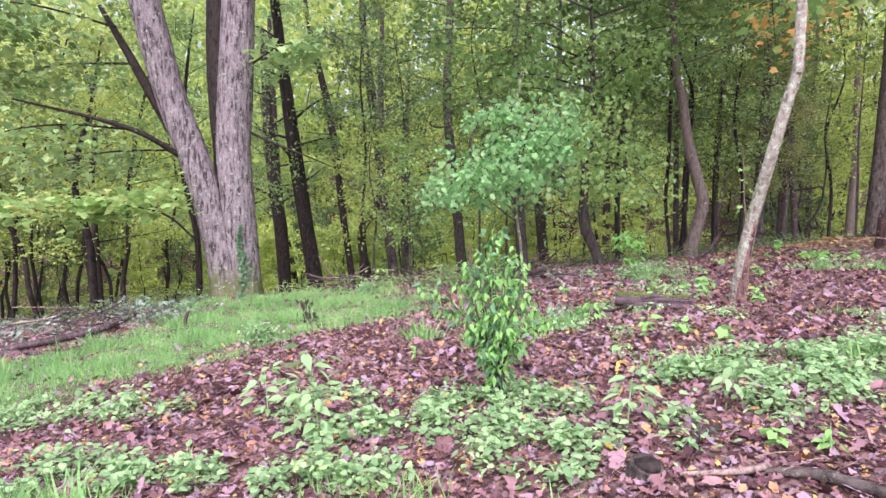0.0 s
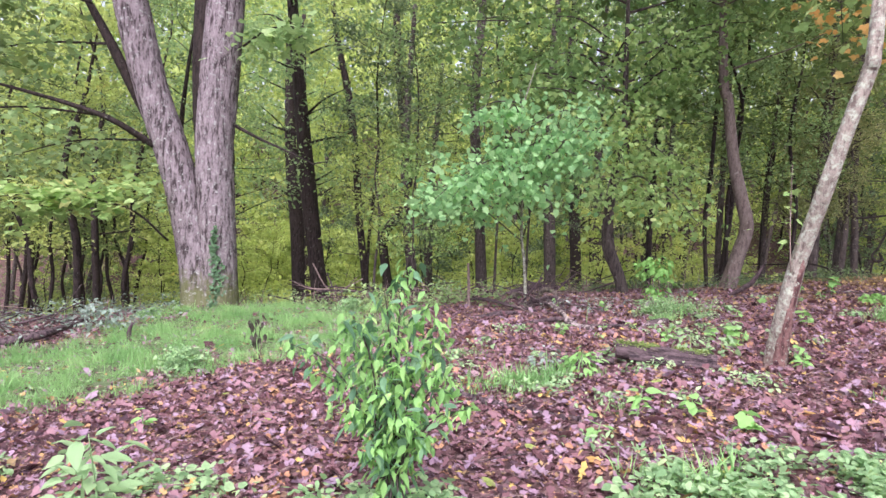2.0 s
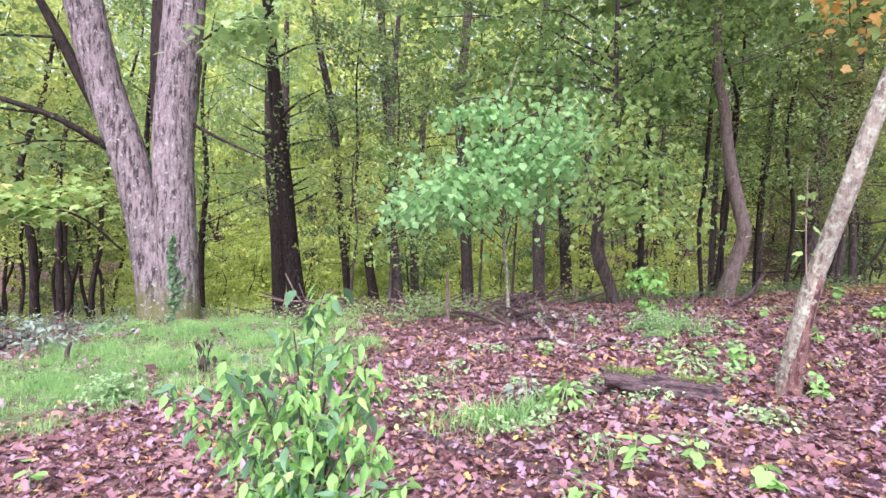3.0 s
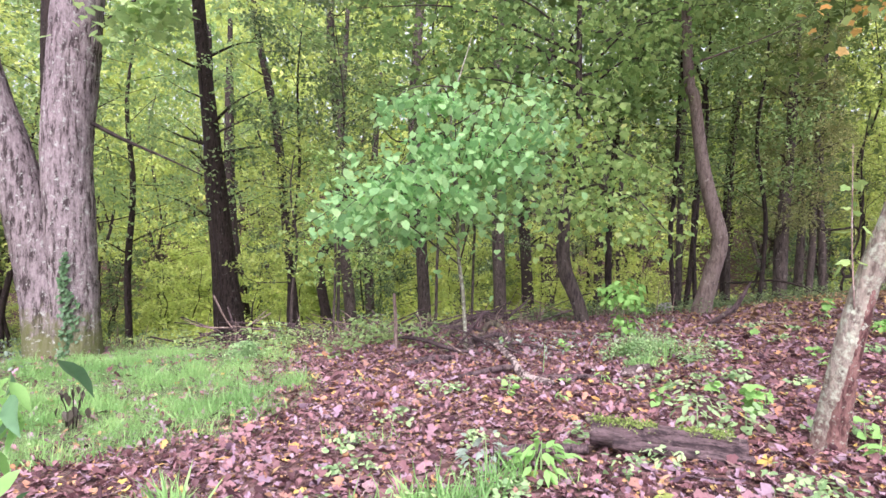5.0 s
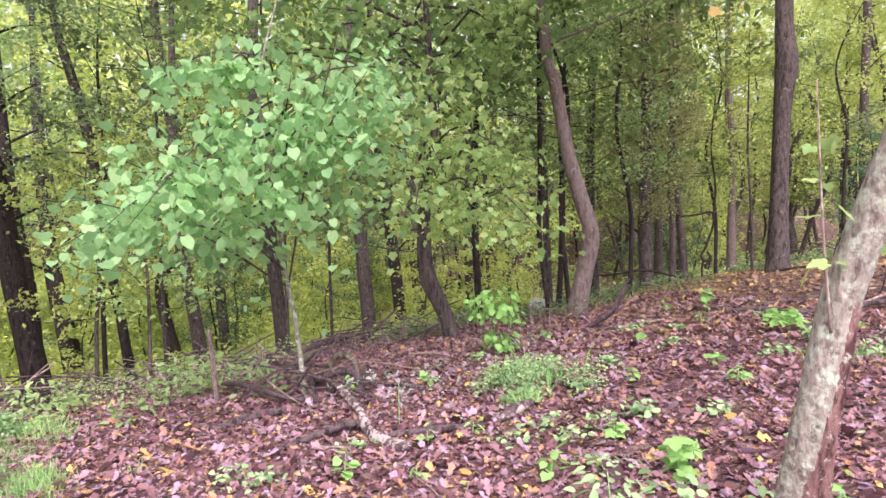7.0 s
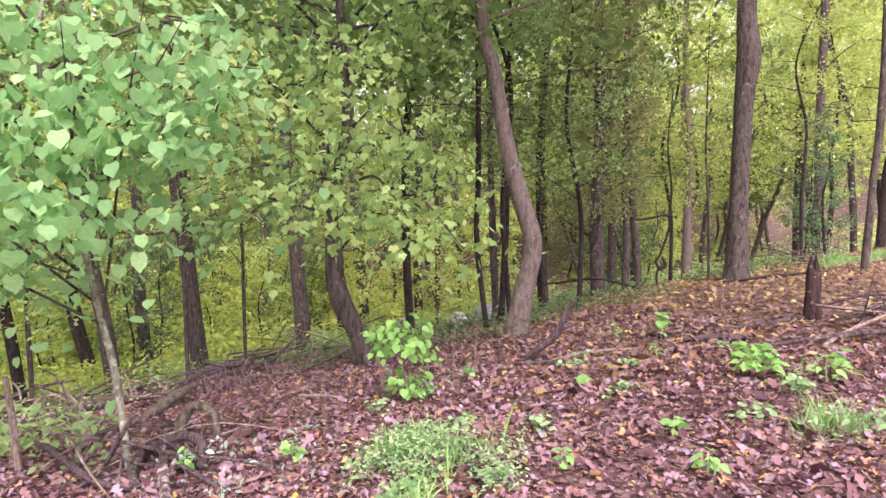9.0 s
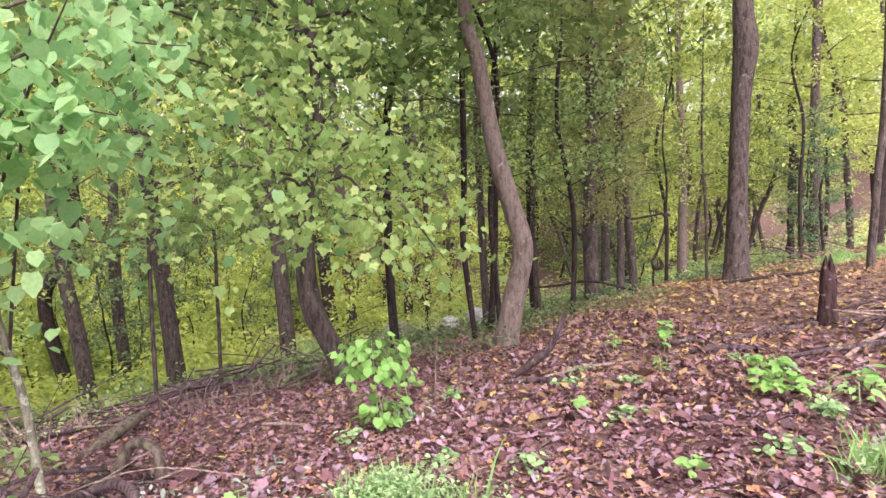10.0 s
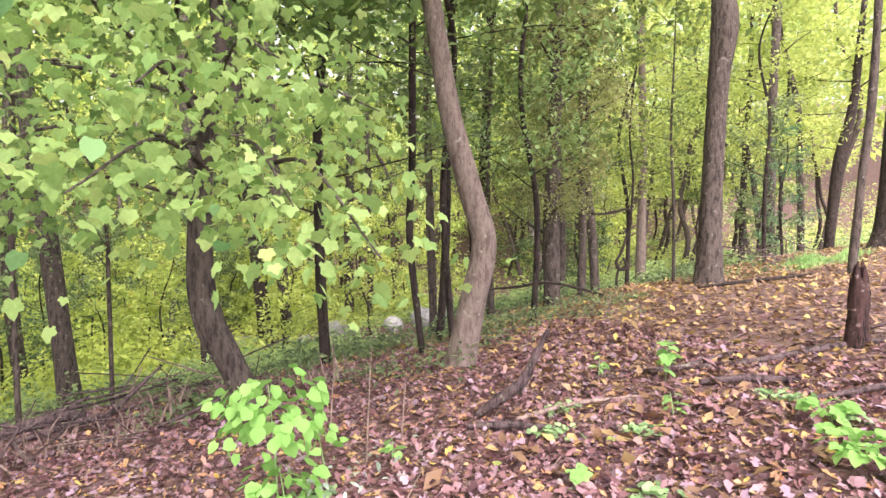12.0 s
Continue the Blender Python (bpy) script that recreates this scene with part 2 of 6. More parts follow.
def mesh_of(name, verts, faces, smooth=False):
    """verts (n, 3); faces (m, k) of one size, or a list of them."""
    me = bpy.data.meshes.new(name)
    verts = np.asarray(verts, dtype=np.float32)
    sets = faces if isinstance(faces, list) else [faces]
    loops = np.concatenate([np.asarray(f, dtype=np.int32).ravel() for f in sets])
    sizes = np.concatenate([np.full(len(f), np.asarray(f).shape[1], dtype=np.int32) for f in sets])
    starts = np.concatenate([[0], np.cumsum(sizes)[:-1]]).astype(np.int32)
    me.vertices.add(len(verts))
    me.vertices.foreach_set("co", verts.ravel())
    me.loops.add(len(loops))
    me.loops.foreach_set("vertex_index", loops)
    me.polygons.add(len(sizes))
    me.polygons.foreach_set("loop_start", starts)
    if smooth:
        me.polygons.foreach_set("use_smooth", np.ones(len(sizes), dtype=bool))
    me.update(calc_edges=True)
    return me


def part(name, me, mat, parent=None, label=""):
    if mat and not me.materials:
        me.materials.append(mat)
    ob = new(name, me)
    ob.parent = parent
    return tagged(ob, label)


def thing(name, x, y, z, label, category, group="", rz=0.0):
    ob = new(name)
    ob.matrix_basis = pose(x, y, z, 0, 0, rz)
    return tagged(ob, label, category, group)


def spline(pts, n):
    """Catmull-Rom through the points."""
    p = np.asarray(pts, dtype=float)
    p = np.vstack([2 * p[0] - p[1], p, 2 * p[-1] - p[-2]])
    u = np.linspace(0, len(p) - 3 - 1e-6, n)
    i, f = np.floor(u).astype(int), (u % 1)[:, None]
    a, b, c, d = p[i], p[i + 1], p[i + 2], p[i + 3]
    return 0.5 * (2 * b + (c - a) * f + (2 * a - 5 * b + 4 * c - d) * f ** 2 + (3 * b - a - 3 * c + d) * f ** 3)


def tube(pts, radii, sides=10, rings=0, rough=0.05, furrow=0.0, seed=1, flare=0.0):
    """A limb or trunk along the points, with uneven girth; returns verts and faces."""
    rng = np.random.default_rng(seed)
    q = spline([(*p, r) for p, r in zip(pts, radii)], rings or max(5, 5 * len(pts)))
    c, r = q[:, :3], np.maximum(q[:, 3], 0.002)
    tan = np.gradient(c, axis=0)
    tan /= np.linalg.norm(tan, axis=1)[:, None] + 1e-9
    ref = np.array([0.31, 0.95, 0.05]) if abs(tan[:, 2]).mean() > 0.5 else np.array([0.05, 0.1, 1.0])
    u = np.cross(tan, ref)
    u /= np.linalg.norm(u, axis=1)[:, None]
    v = np.cross(tan, u)
    th = np.linspace(0, 2 * np.pi, sides, endpoint=False)
    s = np.concatenate([[0], np.cumsum(np.linalg.norm(np.diff(c, axis=0), axis=1))])
    T, S = np.meshgrid(th, s)
    wob = np.ones_like(T)
    for k in range(5):
        a, fz, ph, ph2 = rng.integers(1, 5), rng.uniform(0.3, 1.8), *rng.uniform(0, 6.28, 2)
        wob += rough * 0.6 * np.sin(a * T + ph) * np.sin(fz * S / max(r.mean() * 6, 0.05) + ph2)
    if furrow:
        twist = 0.5 * np.sin(S * 2.3 + 1) + 0.35 * np.sin(S * 5.1)
        wob += furrow * (np.abs(np.sin(sides / 5.2 * T + twist * 1.5)) - 0.5) + furrow * rng.uniform(-0.5, 0.5, T.shape)
    if flare:
        lobes = 1 + 0.45 * np.sin(3 * T + 0.6) + 0.3 * np.sin(5 * T + 2)
        wob += flare * lobes * np.exp(-S / (r[0] * 1.1))
    P = c[:, None] + r[:, None, None] * wob[..., None] * (np.cos(T)[..., None] * u[:, None] + np.sin(T)[..., None] * v[:, None])
    n = len(c)
    idx = np.arange(n * sides).reshape(n, sides)
    nx = np.roll(idx, -1, axis=1)
    quads = np.stack([idx[:-1], nx[:-1], nx[1:], idx[1:]], -1).reshape(-1, 4)
    verts = np.vstack([P.reshape(-1, 3), c[:1], c[-1:]])
    caps = np.vstack([np.stack([nx[0], idx[0], np.full(sides, n * sides)], -1), np.stack([idx[-1], nx[-1], np.full(sides, n * sides + 1)], -1)])
    return verts, quads, caps


def tubes(name, specs, smooth=True):
    """Several limbs joined into one mesh; specs are argument dictionaries of tube()."""
    V, Q, C, o = [], [], [], 0
    for s in specs:
        v, q, c = tube(**s)
        V.append(v), Q.append(q + o), C.append(c + o)
        o += len(v)
    return mesh_of(name, np.vstack(V), [np.vstack(Q), np.vstack(C)], smooth)


def mirrored(half, centre):
    """A leaf outline from its right half, base to tip, fanned round a low centre."""
    pts = [centre] + list(half) + [(-x, y, z) for x, y, z in half[-2:0:-1]]
    n = len(pts) - 1
    return np.array(pts), np.array([(0, 1 + i, 1 + (i + 1) % n) for i in range(n)])


LEAF_SMALL = (np.array([(0, 0, 0), (0.3, 0.45, 0.08), (0, 1, -0.08), (-0.3, 0.45, 0.08)]), np.array([(0, 1, 2), (0, 2, 3)]))
LEAF_ROUND = mirrored([(0, 0.06, 0), (0.3, 0.0, 0.03), (0.47, 0.3, 0.05), (0.42, 0.6, 0.03), (0, 1, -0.06)], (0, 0.4, -0.04))
LEAF_OVATE = mirrored([(0, 0, 0), (0.2, 0.18, 0.04), (0.27, 0.42, 0.05), (0.16, 0.75, 0.0), (0, 1.05, -0.14)], (0, 0.4, -0.03))
LEAF_MAPLE = mirrored([(0, 0.05, 0), (0.2, -0.08, 0.03), (0.44, 0.02, 0.05), (0.43, 0.17, 0.05), (0.60, 0.40, -0.01), (0.48, 0.56, 0.02), (0.32, 0.60, 0.05), (0.22, 0.80, 0.0), (0, 1.0, -0.1)], (0, 0.34, -0.04))
LEAF_DRY = (np.array([(0, 0, 0.02), (0.26, 0.2, 0.12), (0.19, 0.42, 0.0), (0.36, 0.66, 0.16), (0, 1, 0.1), (-0.33, 0.7, 0.1), (-0.16, 0.45, -0.02), (-0.28, 0.22, 0.14)]),
            np.array([(0, 1, 2), (0, 2, 6), (0, 6, 7), (2, 3, 4), (2, 4, 6), (6, 4, 5)]))
SPEAR = (np.array([(-0.03, 0, 0), (0.03, 0, 0), (0, 0.3, 1.0)]), np.array([(0, 1, 2)]))
LEAF_WIDE = mirrored([(0, 0, 0), (0.24, 0.14, 0.04), (0.35, 0.38, 0.05), (0.24, 0.7, 0.01), (0.1, 0.9, -0.06), (0, 1.1, -0.16)], (0, 0.42, -0.03))
LEAF_LANCE = mirrored([(0, 0, 0), (0.16, 0.2, 0.04), (0.23, 0.42, 0.04), (0.13, 0.78, -0.02), (0, 1.1, -0.2)], (0, 0.4, -0.03))
STALK = (np.array([(-0.02, 0, 0.1), (0.02, 0, 0.1), (0.03, 1, 0.22), (0, 0.5, 0.2)]), np.array([(0, 1, 3), (1, 2, 3)]))
LEAF_OAK = mirrored([(0, 0, 0), (0.18, 0.16, 0.09), (0.10, 0.3, 0.02), (0.34, 0.42, 0.14), (0.14, 0.55, 0.03), (0.28, 0.78, 0.12), (0, 1, 0.05)], (0, 0.5, -0.03))
BLADE = (np.array([(-0.02, 0, 0), (0.02, 0, 0), (0.016, 0.12, 0.55), (-0.016, 0.12, 0.55), (0, 0.42, 0.95)]), np.array([(0, 1, 2), (0, 2, 3), (3, 2, 4)]))


def leaves(name, at, size, shape, yaw, pitch, roll, jitter=0.15):
    """Leaves of one shape at many places: yaw about z, pitch (tip up), roll about the midrib, in radians."""
    P, F = shape
    n = len(at)
    s = np.broadcast_to(size, n)[:, None, None]
    cy, sy, cp, sp, cr, sr = np.cos(yaw), np.sin(yaw), np.cos(pitch), np.sin(pitch), np.cos(roll), np.sin(roll)
    pts = np.broadcast_to(P, (n, *P.shape)) * (1 + jitter * RNG.normal(size=(n, 1, 3)))
    x, y, z = pts[..., 0], pts[..., 1], pts[..., 2]
    x, z = x * cr[:, None] + z * sr[:, None], z * cr[:, None] - x * sr[:, None]
    y, z = y * cp[:, None] - z * sp[:, None], z * cp[:, None] + y * sp[:, None]
    x, y = x * cy[:, None] - y * sy[:, None], x * sy[:, None] + y * cy[:, None]
    V = np.stack([x, y, z], -1) * s + np.asarray(at)[:, None]
    Fs = F[None] + (np.arange(n) * len(P))[:, None, None]
    return mesh_of(name, V.reshape(-1, 3), Fs.reshape(-1, 3))


def hanging(name, at, size, shape, droop=0.35, spread=0.5):
    n = len(at)
    return leaves(name, at, size * RNG.uniform(0.65, 1.25, n), shape, RNG.uniform(0, 6.28, n), RNG.normal(-droop, spread, n), RNG.normal(0, spread, n))


# ---- ground ----
def softplus(v, s=1.0):
    return s * np.logaddexp(0, np.asarray(v, dtype=float) / s)


def brink(x):
    """How far ahead the bank breaks off into the hollow."""
    x = np.asarray(x, dtype=float)
    return 14.5 + 0.50 * softplus(x - 1.5, 2.0) - 0.4 * softplus(x - 14, 3.0) + 0.4 * np.sin(x * 0.7)


def land(x, y):
    x, y = np.asarray(x, dtype=float), np.asarray(y, dtype=float)
    z = -0.094 + 0.102 * np.maximum(x, -60) - 0.029 * softplus(np.minimum(x, 60) - 2) - 0.044 * softplus(np.clip(y, -40, 25) - 8)
    z = z + 0.2 * np.exp(-((x + 4) / 2.0) ** 2 - ((y - 12.3) / 1.6) ** 2)
    d = y - brink(x)
    fall = softplus(d, 1.5)
    z = z - 0.20 * fall + 0.20 * softplus(d - 20, 3) + 0.36 * softplus(d - 27, 3) - 0.30 * softplus(d - 90, 8) - 0.06 * softplus(d - 140, 10)
    near = np.exp(-((y - 7) / 30) ** 2 - (x / 40) ** 2)
    z = z + near * (0.03 * np.sin(2.1 * x + 0.6 * y) * np.sin(1.7 * y - 0.8 * x) + 0.018 * np.sin(4.7 * x + 1.3) * np.sin(5.3 * y))
    return z


# the outline of the grassy mound
TURF = ((-7.2, 4.4), (-5.0, 4.7), (-3.9, 5.3), (-3.2, 5.9), (-2.7, 6.5), (-2.5, 7.3), (-1.9, 7.85), (-1.2, 8.1), (-0.55, 8.2), (-0.35, 8.8), (-0.5, 9.9), (-1.0, 11.3),
        (-1.5, 12.4), (-2.9, 13.0), (-5.0, 12.7), (-5.15, 11.8), (-4.9, 10.3), (-4.8, 8.9), (-5.3, 8.1), (-5.8, 7.4), (-7.6, 6.8))


def within(x, y, outline, soft):
    """1 well inside the outline, 0 outside, softened over a margin in metres."""
    x, y = np.asarray(x, dtype=float), np.asarray(y, dtype=float)
    x = x + 0.13 * np.sin(3.1 * y + 1) + 0.07 * np.sin(7.7 * y + 2 * x)
    y = y + 0.13 * np.sin(2.7 * x) + 0.07 * np.sin(6.9 * x + 3)
    odd = np.zeros(x.shape, bool)
    near = np.full(x.shape, 1e9)
    for (ax, ay), (bx, by) in zip(outline, outline[1:] + outline[:1]):
        cross = (ay > y) != (by > y)
        odd ^= cross & (x < (bx - ax) * (y - ay) / ((by - ay) or 1e-9) + ax)
        t = np.clip(((x - ax) * (bx - ax) + (y - ay) * (by - ay)) / ((bx - ax) ** 2 + (by - ay) ** 2), 0, 1)
        near = np.minimum(near, np.hypot(x - ax - t * (bx - ax), y - ay - t * (by - ay)))
    return np.clip(0.5 + np.where(odd, near, -near) / soft, 0, 1)


def inside(x, y, blobs, crisp=4):
    """1 inside any of the soft ellipses (cx, cy, rx, ry), or inside the turf, 0 outside."""
    if blobs is TURF:
        return within(x, y, TURF, 1.0 / crisp)
    m = np.zeros(np.shape(x))
    for cx, cy, rx, ry in blobs:
        w = 0.22 * np.sin(3.1 * np.asarray(x) + cy) * np.sin(2.7 * np.asarray(y) + cx)
        m = np.maximum(m, np.clip((1.15 + w - np.hypot((x - cx) / rx, (y - cy) / ry)) * crisp, 0, 1))
    return m


def scattered(g, n, blobs):
    """n places strewn over the ellipses or over the turf's extent."""
    if blobs is TURF:
        b = np.array(TURF)
        return g.uniform(b[:, 0].min() - 0.3, b[:, 0].max() + 0.3, n), g.uniform(b[:, 1].min() - 0.3, b[:, 1].max() + 0.3, n)
    b = np.array(blobs)
    area = b[:, 2] * b[:, 3]
    i = g.choice(len(b), n, p=area / area.sum())
    rr, th = np.sqrt(g.uniform(0, 1.25, n)), g.uniform(0, 6.28, n)
    return b[i, 0] + b[i, 2] * rr * np.cos(th), b[i, 1] + b[i, 3] * rr * np.sin(th)


def axis(lo, hi, step, far):
    inner = np.arange(lo, hi + step / 2, step)
    grow = step * np.cumsum(1.13 ** np.arange(1, 80))
    grow = grow[grow < far]
    return np.concatenate([lo - grow[::-1], inner, hi + grow])


def ground_sheet():
    gx, gy = axis(-9, 14, 0.16, 1500), axis(0, 20, 0.16, 1500)
    X, Y = np.meshgrid(gx, gy)
    V = np.stack([X, Y, land(X, Y)], -1).reshape(-1, 3)
    i = np.arange(X.size).reshape(X.shape)
    Q = np.stack([i[:-1, :-1], i[:-1, 1:], i[1:, 1:], i[1:, :-1]], -1).reshape(-1, 4)
    me = mesh_of("ground", V, Q, True)
    a = me.attributes.new("turf", "FLOAT", "POINT")
    a.data.foreach_set("value", (0.8 * inside(V[:, 0], V[:, 1], TURF, 1.2)).astype(np.float32))
    return me


tagged(part("ground", ground_sheet(), M_SOIL), "brown forest floor covered with wet fallen leaves", "forest floor", kind="structure")


def height(x, y):
    return float(land(x, y))


# ---- trees ----
def spray(rng, start, end, count, width, thick=0.07):
    """Leaf places in a flat spray round a limb."""
    a, b = np.asarray(start, float), np.asarray(end, float)
    L = np.linalg.norm(b - a)
    t = rng.beta(2.2, 1.3, count)
    side = rng.normal(0, 1, count) * width * L * (1.15 - 0.6 * t)
    d = (b - a) / (L + 1e-9)
    s = np.cross(d, (0, 0, 1))
    s /= np.linalg.norm(s) + 1e-9
    p = a + t[:, None] * (b - a) + side[:, None] * s
    p[:, 2] += rng.normal(0, thick * L + 0.03, count) - 0.10 * np.abs(side)
    return p


def limbs_of(rng, axis_pts, radii, lo, hi, n, reach, rise=0.4):
    """Limbs that leave the trunk between the heights lo and hi: (points, radii) each."""
    q = spline([(*p, r) for p, r in zip(axis_pts, radii)], 60)
    out = []
    turn = rng.uniform(0, 6.28)
    for k in range(n):
        h = lo + (hi - lo) * (k + rng.uniform(0, 0.8)) / n
        j = int(np.argmin(abs(q[:, 2] - h)))
        base, r = q[j, :3], q[j, 3]
        turn += 2.4 + rng.uniform(-0.5, 0.5)
        L = reach * rng.uniform(0.55, 1.1) * (1.1 - 0.5 * (h - lo) / (hi - lo + 0.01))
        d = np.array([math.cos(turn), math.sin(turn), rise * rng.uniform(0.2, 2.0)])
        mid = base + 0.5 * L * d + rng.normal(0, 0.06 * L, 3)
        tip = base + L * d * (1, 1, 0.7) + rng.normal(0, 0.06 * L, 3)
        mid[2] -= 0.06 * L
        out.append(((base, mid, tip), (max(0.26 * r, 0.010), max(0.14 * r, 0.007), 0.003)))
    return out


def tree(name, x, y, pts, radii, label, mat, leaf_mat=None, lo=2.5, hi=None, limbs=9, reach=1.8, count=1800, size=0.11,
         shape=LEAF_SMALL, seed=1, sides=10, rough=0.05, furrow=0.0, flare=0.25, category="tree", group="", rise=0.4, rings=0, shade_clumps=16):
    """pts: the trunk's line in metres from its base."""
    rng = np.random.default_rng(seed)
    z = height(x, y)
    ob = thing(name, x, y, z, label, category, group)
    pts = [(*pts[0][:2], pts[0][2] - 0.15)] + list(pts[1:])
    part("trunk", tubes("trunk", [dict(pts=pts, radii=radii, sides=sides, rings=rings or (3 if group else 8) * len(pts), rough=rough, furrow=furrow, seed=seed, flare=flare)]), mat, ob)
    if leaf_mat:
        ls = limbs_of(rng, pts, radii, lo, hi or pts[-1][2], limbs, reach, rise)
        specs = [dict(pts=p, radii=r, sides=4 if group else 5, rings=5 if group else 8, rough=0.08, seed=seed + i) for i, (p, r) in enumerate(ls)]
        if group:
            tagged(part("branchwork", tubes("branchwork", specs), mat, ob), kind="stuff")
        else:
            for sp, (p, r) in zip(specs, ls):
                lb = part("limb", tubes("limb", [sp]), mat, ob)
                tagged(part("leaf_spray", hanging("leaf_spray", spray(rng, p[0], p[-1], count // len(ls), 0.28), size, shape), leaf_mat, lb), kind="stuff")
        if group:
            at = np.vstack([spray(rng, p[0], p[-1], count // len(ls), 0.28) for p, r in ls])
            tagged(part("crown", hanging("crown", at, size, shape), leaf_mat, ob), kind="stuff")
    # added leaf clumps, mostly out of view, to shade the ground and close sky gaps
    if shade_clumps:
        top = np.array(pts[-1])
        n = 55 * shade_clumps
        wide = max(1.0, math.sqrt(shade_clumps / 24))
        c = top + rng.normal(0, 1, (shade_clumps, 3)) * (1.9 * wide, 1.9 * wide, 1.3)
        at = c[rng.integers(0, shade_clumps, n)] + rng.normal(0, 1, (n, 3)) * (0.7, 0.7, 0.25)
        tagged(part("upper_crown", hanging("upper_crown", at, 0.27, LEAF_SMALL), leaf_mat or M_GREEN, ob), kind="stuff")
    return ob


LEAF_CACHE = {}


def leaf_mesh(shape, mat):
    key = (shape[0].tobytes(), mat.name)
    if key not in LEAF_CACHE:
        me = mesh_of("leaf", shape[0], shape[1])
        me.materials.append(mat)
        LEAF_CACHE[key] = me
    return LEAF_CACHE[key]


def leaf(parent, shape, mat, at, size, yaw, pitch, roll):
    ob = new("leaf", leaf_mesh(shape, mat))
    ob.parent = parent
    ob.matrix_basis = Matrix.Translation(at) @ Matrix.Rotation(yaw, 4, "Z") @ Matrix.Rotation(pitch, 4, "X") @ Matrix.Rotation(roll, 4, "Y") @ Matrix.Scale(size, 4)
    return ob

def leafy_limb(parent, pts, radii, mat, leaf_mat, shape, at, size, droop, single, seed):
    """A limb with its leaves: some as single pieces, the rest joined."""
    lb = part("limb", tubes("limb", [dict(pts=pts, radii=radii, sides=6, rings=12, seed=seed)]), mat, parent)
    g = np.random.default_rng(seed + 900)
    for p in at[:single]:
        leaf(lb, shape, leaf_mat, p, size * g.uniform(0.7, 1.2), g.uniform(0, 6.28), g.normal(-droop, 0.35), g.normal(0, 0.35))
    tagged(part("leaf_spray", hanging("leaf_spray", at[single:], size, shape, droop, 0.35), leaf_mat, lb), kind="stuff")
    return lb


# the twin maple on its grassy mound
def twin_maple():
    x, y = -4.3, 12.3
    z = height(x, y)
    ob = thing("twin_maple", x, y, z, "large grey maple with two thick furrowed stems and mossy base", "tree")
    kw = dict(sides=44, rough=0.03, furrow=0.05)
    left = [(-0.03, 0, -0.35), (-0.13, 0, 0.55), (-0.25, 0, 1.2), (-0.45, 0, 2.1), (-0.67, -0.05, 2.9), (-0.99, -0.15, 3.9), (-1.27, -0.3, 5.2), (-1.7, -0.5, 7.5), (-2.0, -0.6, 10)]
    right = [(0.28, 0, -0.35), (0.26, 0, 0.55), (0.23, 0, 1.2), (0.17, 0, 2.1), (0.12, 0, 2.9), (0.17, 0.02, 3.9), (0.24, 0.05, 5.2), (0.35, 0.1, 7.5), (0.45, 0.2, 10)]
    back = [(-0.1, 0.2, 0.9), (-0.16, 0.32, 1.9), (-0.2, 0.38, 2.9), (-0.24, 0.42, 3.9), (-0.27, 0.5, 5.2), (-0.3, 0.7, 9)]
    part("stem", tubes("stem", [dict(pts=left, radii=(0.35, 0.315, 0.30, 0.30, 0.30, 0.285, 0.28, 0.24, 0.16), rings=130, seed=3, flare=0.12, **kw)]), M_GREYBARK, ob)
    part("stem", tubes("stem", [dict(pts=right, radii=(0.36, 0.325, 0.315, 0.32, 0.325, 0.335, 0.32, 0.26, 0.17), rings=130, seed=4, flare=0.12, **kw)]), M_GREYBARK, ob)
    part("stem", tubes("stem", [dict(pts=back, radii=(0.12, 0.17, 0.21, 0.25, 0.27, 0.18), rings=60, seed=5, sides=24, rough=0.03, furrow=0.04)]), M_DARKBARK, ob, "dark stem behind the two others")
    limb = lambda p, r, s: part("limb", tubes("limb", [dict(pts=p, radii=r, sides=9, rings=30, seed=s, rough=0.06)]), M_DARKBARK, ob)
    limb([(-0.75, -0.05, 2.75), (-1.3, -0.65, 3.2), (-1.95, -1.0, 3.45), (-3.2, -1.5, 3.75)], (0.062, 0.05, 0.04, 0.015), 6)
    limb([(-0.75, 0.2, 2.5), (-1.2, -0.1, 3.6), (-1.65, -0.3, 4.6), (-2.1, -0.6, 5.6)], (0.075, 0.085, 0.09, 0.04), 7)
    limb([(0.4, 0, 3.35), (0.95, -0.1, 3.1), (1.6, -0.2, 2.85), (2.2, -0.3, 2.6)], (0.035, 0.025, 0.015, 0.006), 8)
    rng = np.random.default_rng(5)
    # a low leafy bough in front of the left stem
    limb([(-0.55, -0.3, 1.2), (-1.0, -0.8, 1.75), (-1.9, -1.4, 1.95), (-2.7, -1.7, 1.85)], (0.02, 0.018, 0.012, 0.005), 9)
    at = np.vstack([spray(rng, (-0.3, -0.6, 2.2), (-2.4, -1.6, 1.75), 420, 0.16, 0.05), spray(rng, (-1.8, -1.3, 2.0), (-4.4, -2.0, 1.75), 300, 0.16, 0.05)])
    part("bough_leaves", hanging("bough_leaves", at, 0.15, LEAF_MAPLE, 0.2, 0.3), M_MAPLE, ob, "light green lobed leaves on a low bough")
    at = np.vstack([spray(rng, (-1.5 - k, -0.5, 4.5 + 0.8 * k), (-3.5 - k, -1.5 + k, 4.2 + k), 260, 0.3) for k in range(3)])
    part("crown", hanging("crown", at, 0.12, LEAF_MAPLE), M_GREEN, ob)
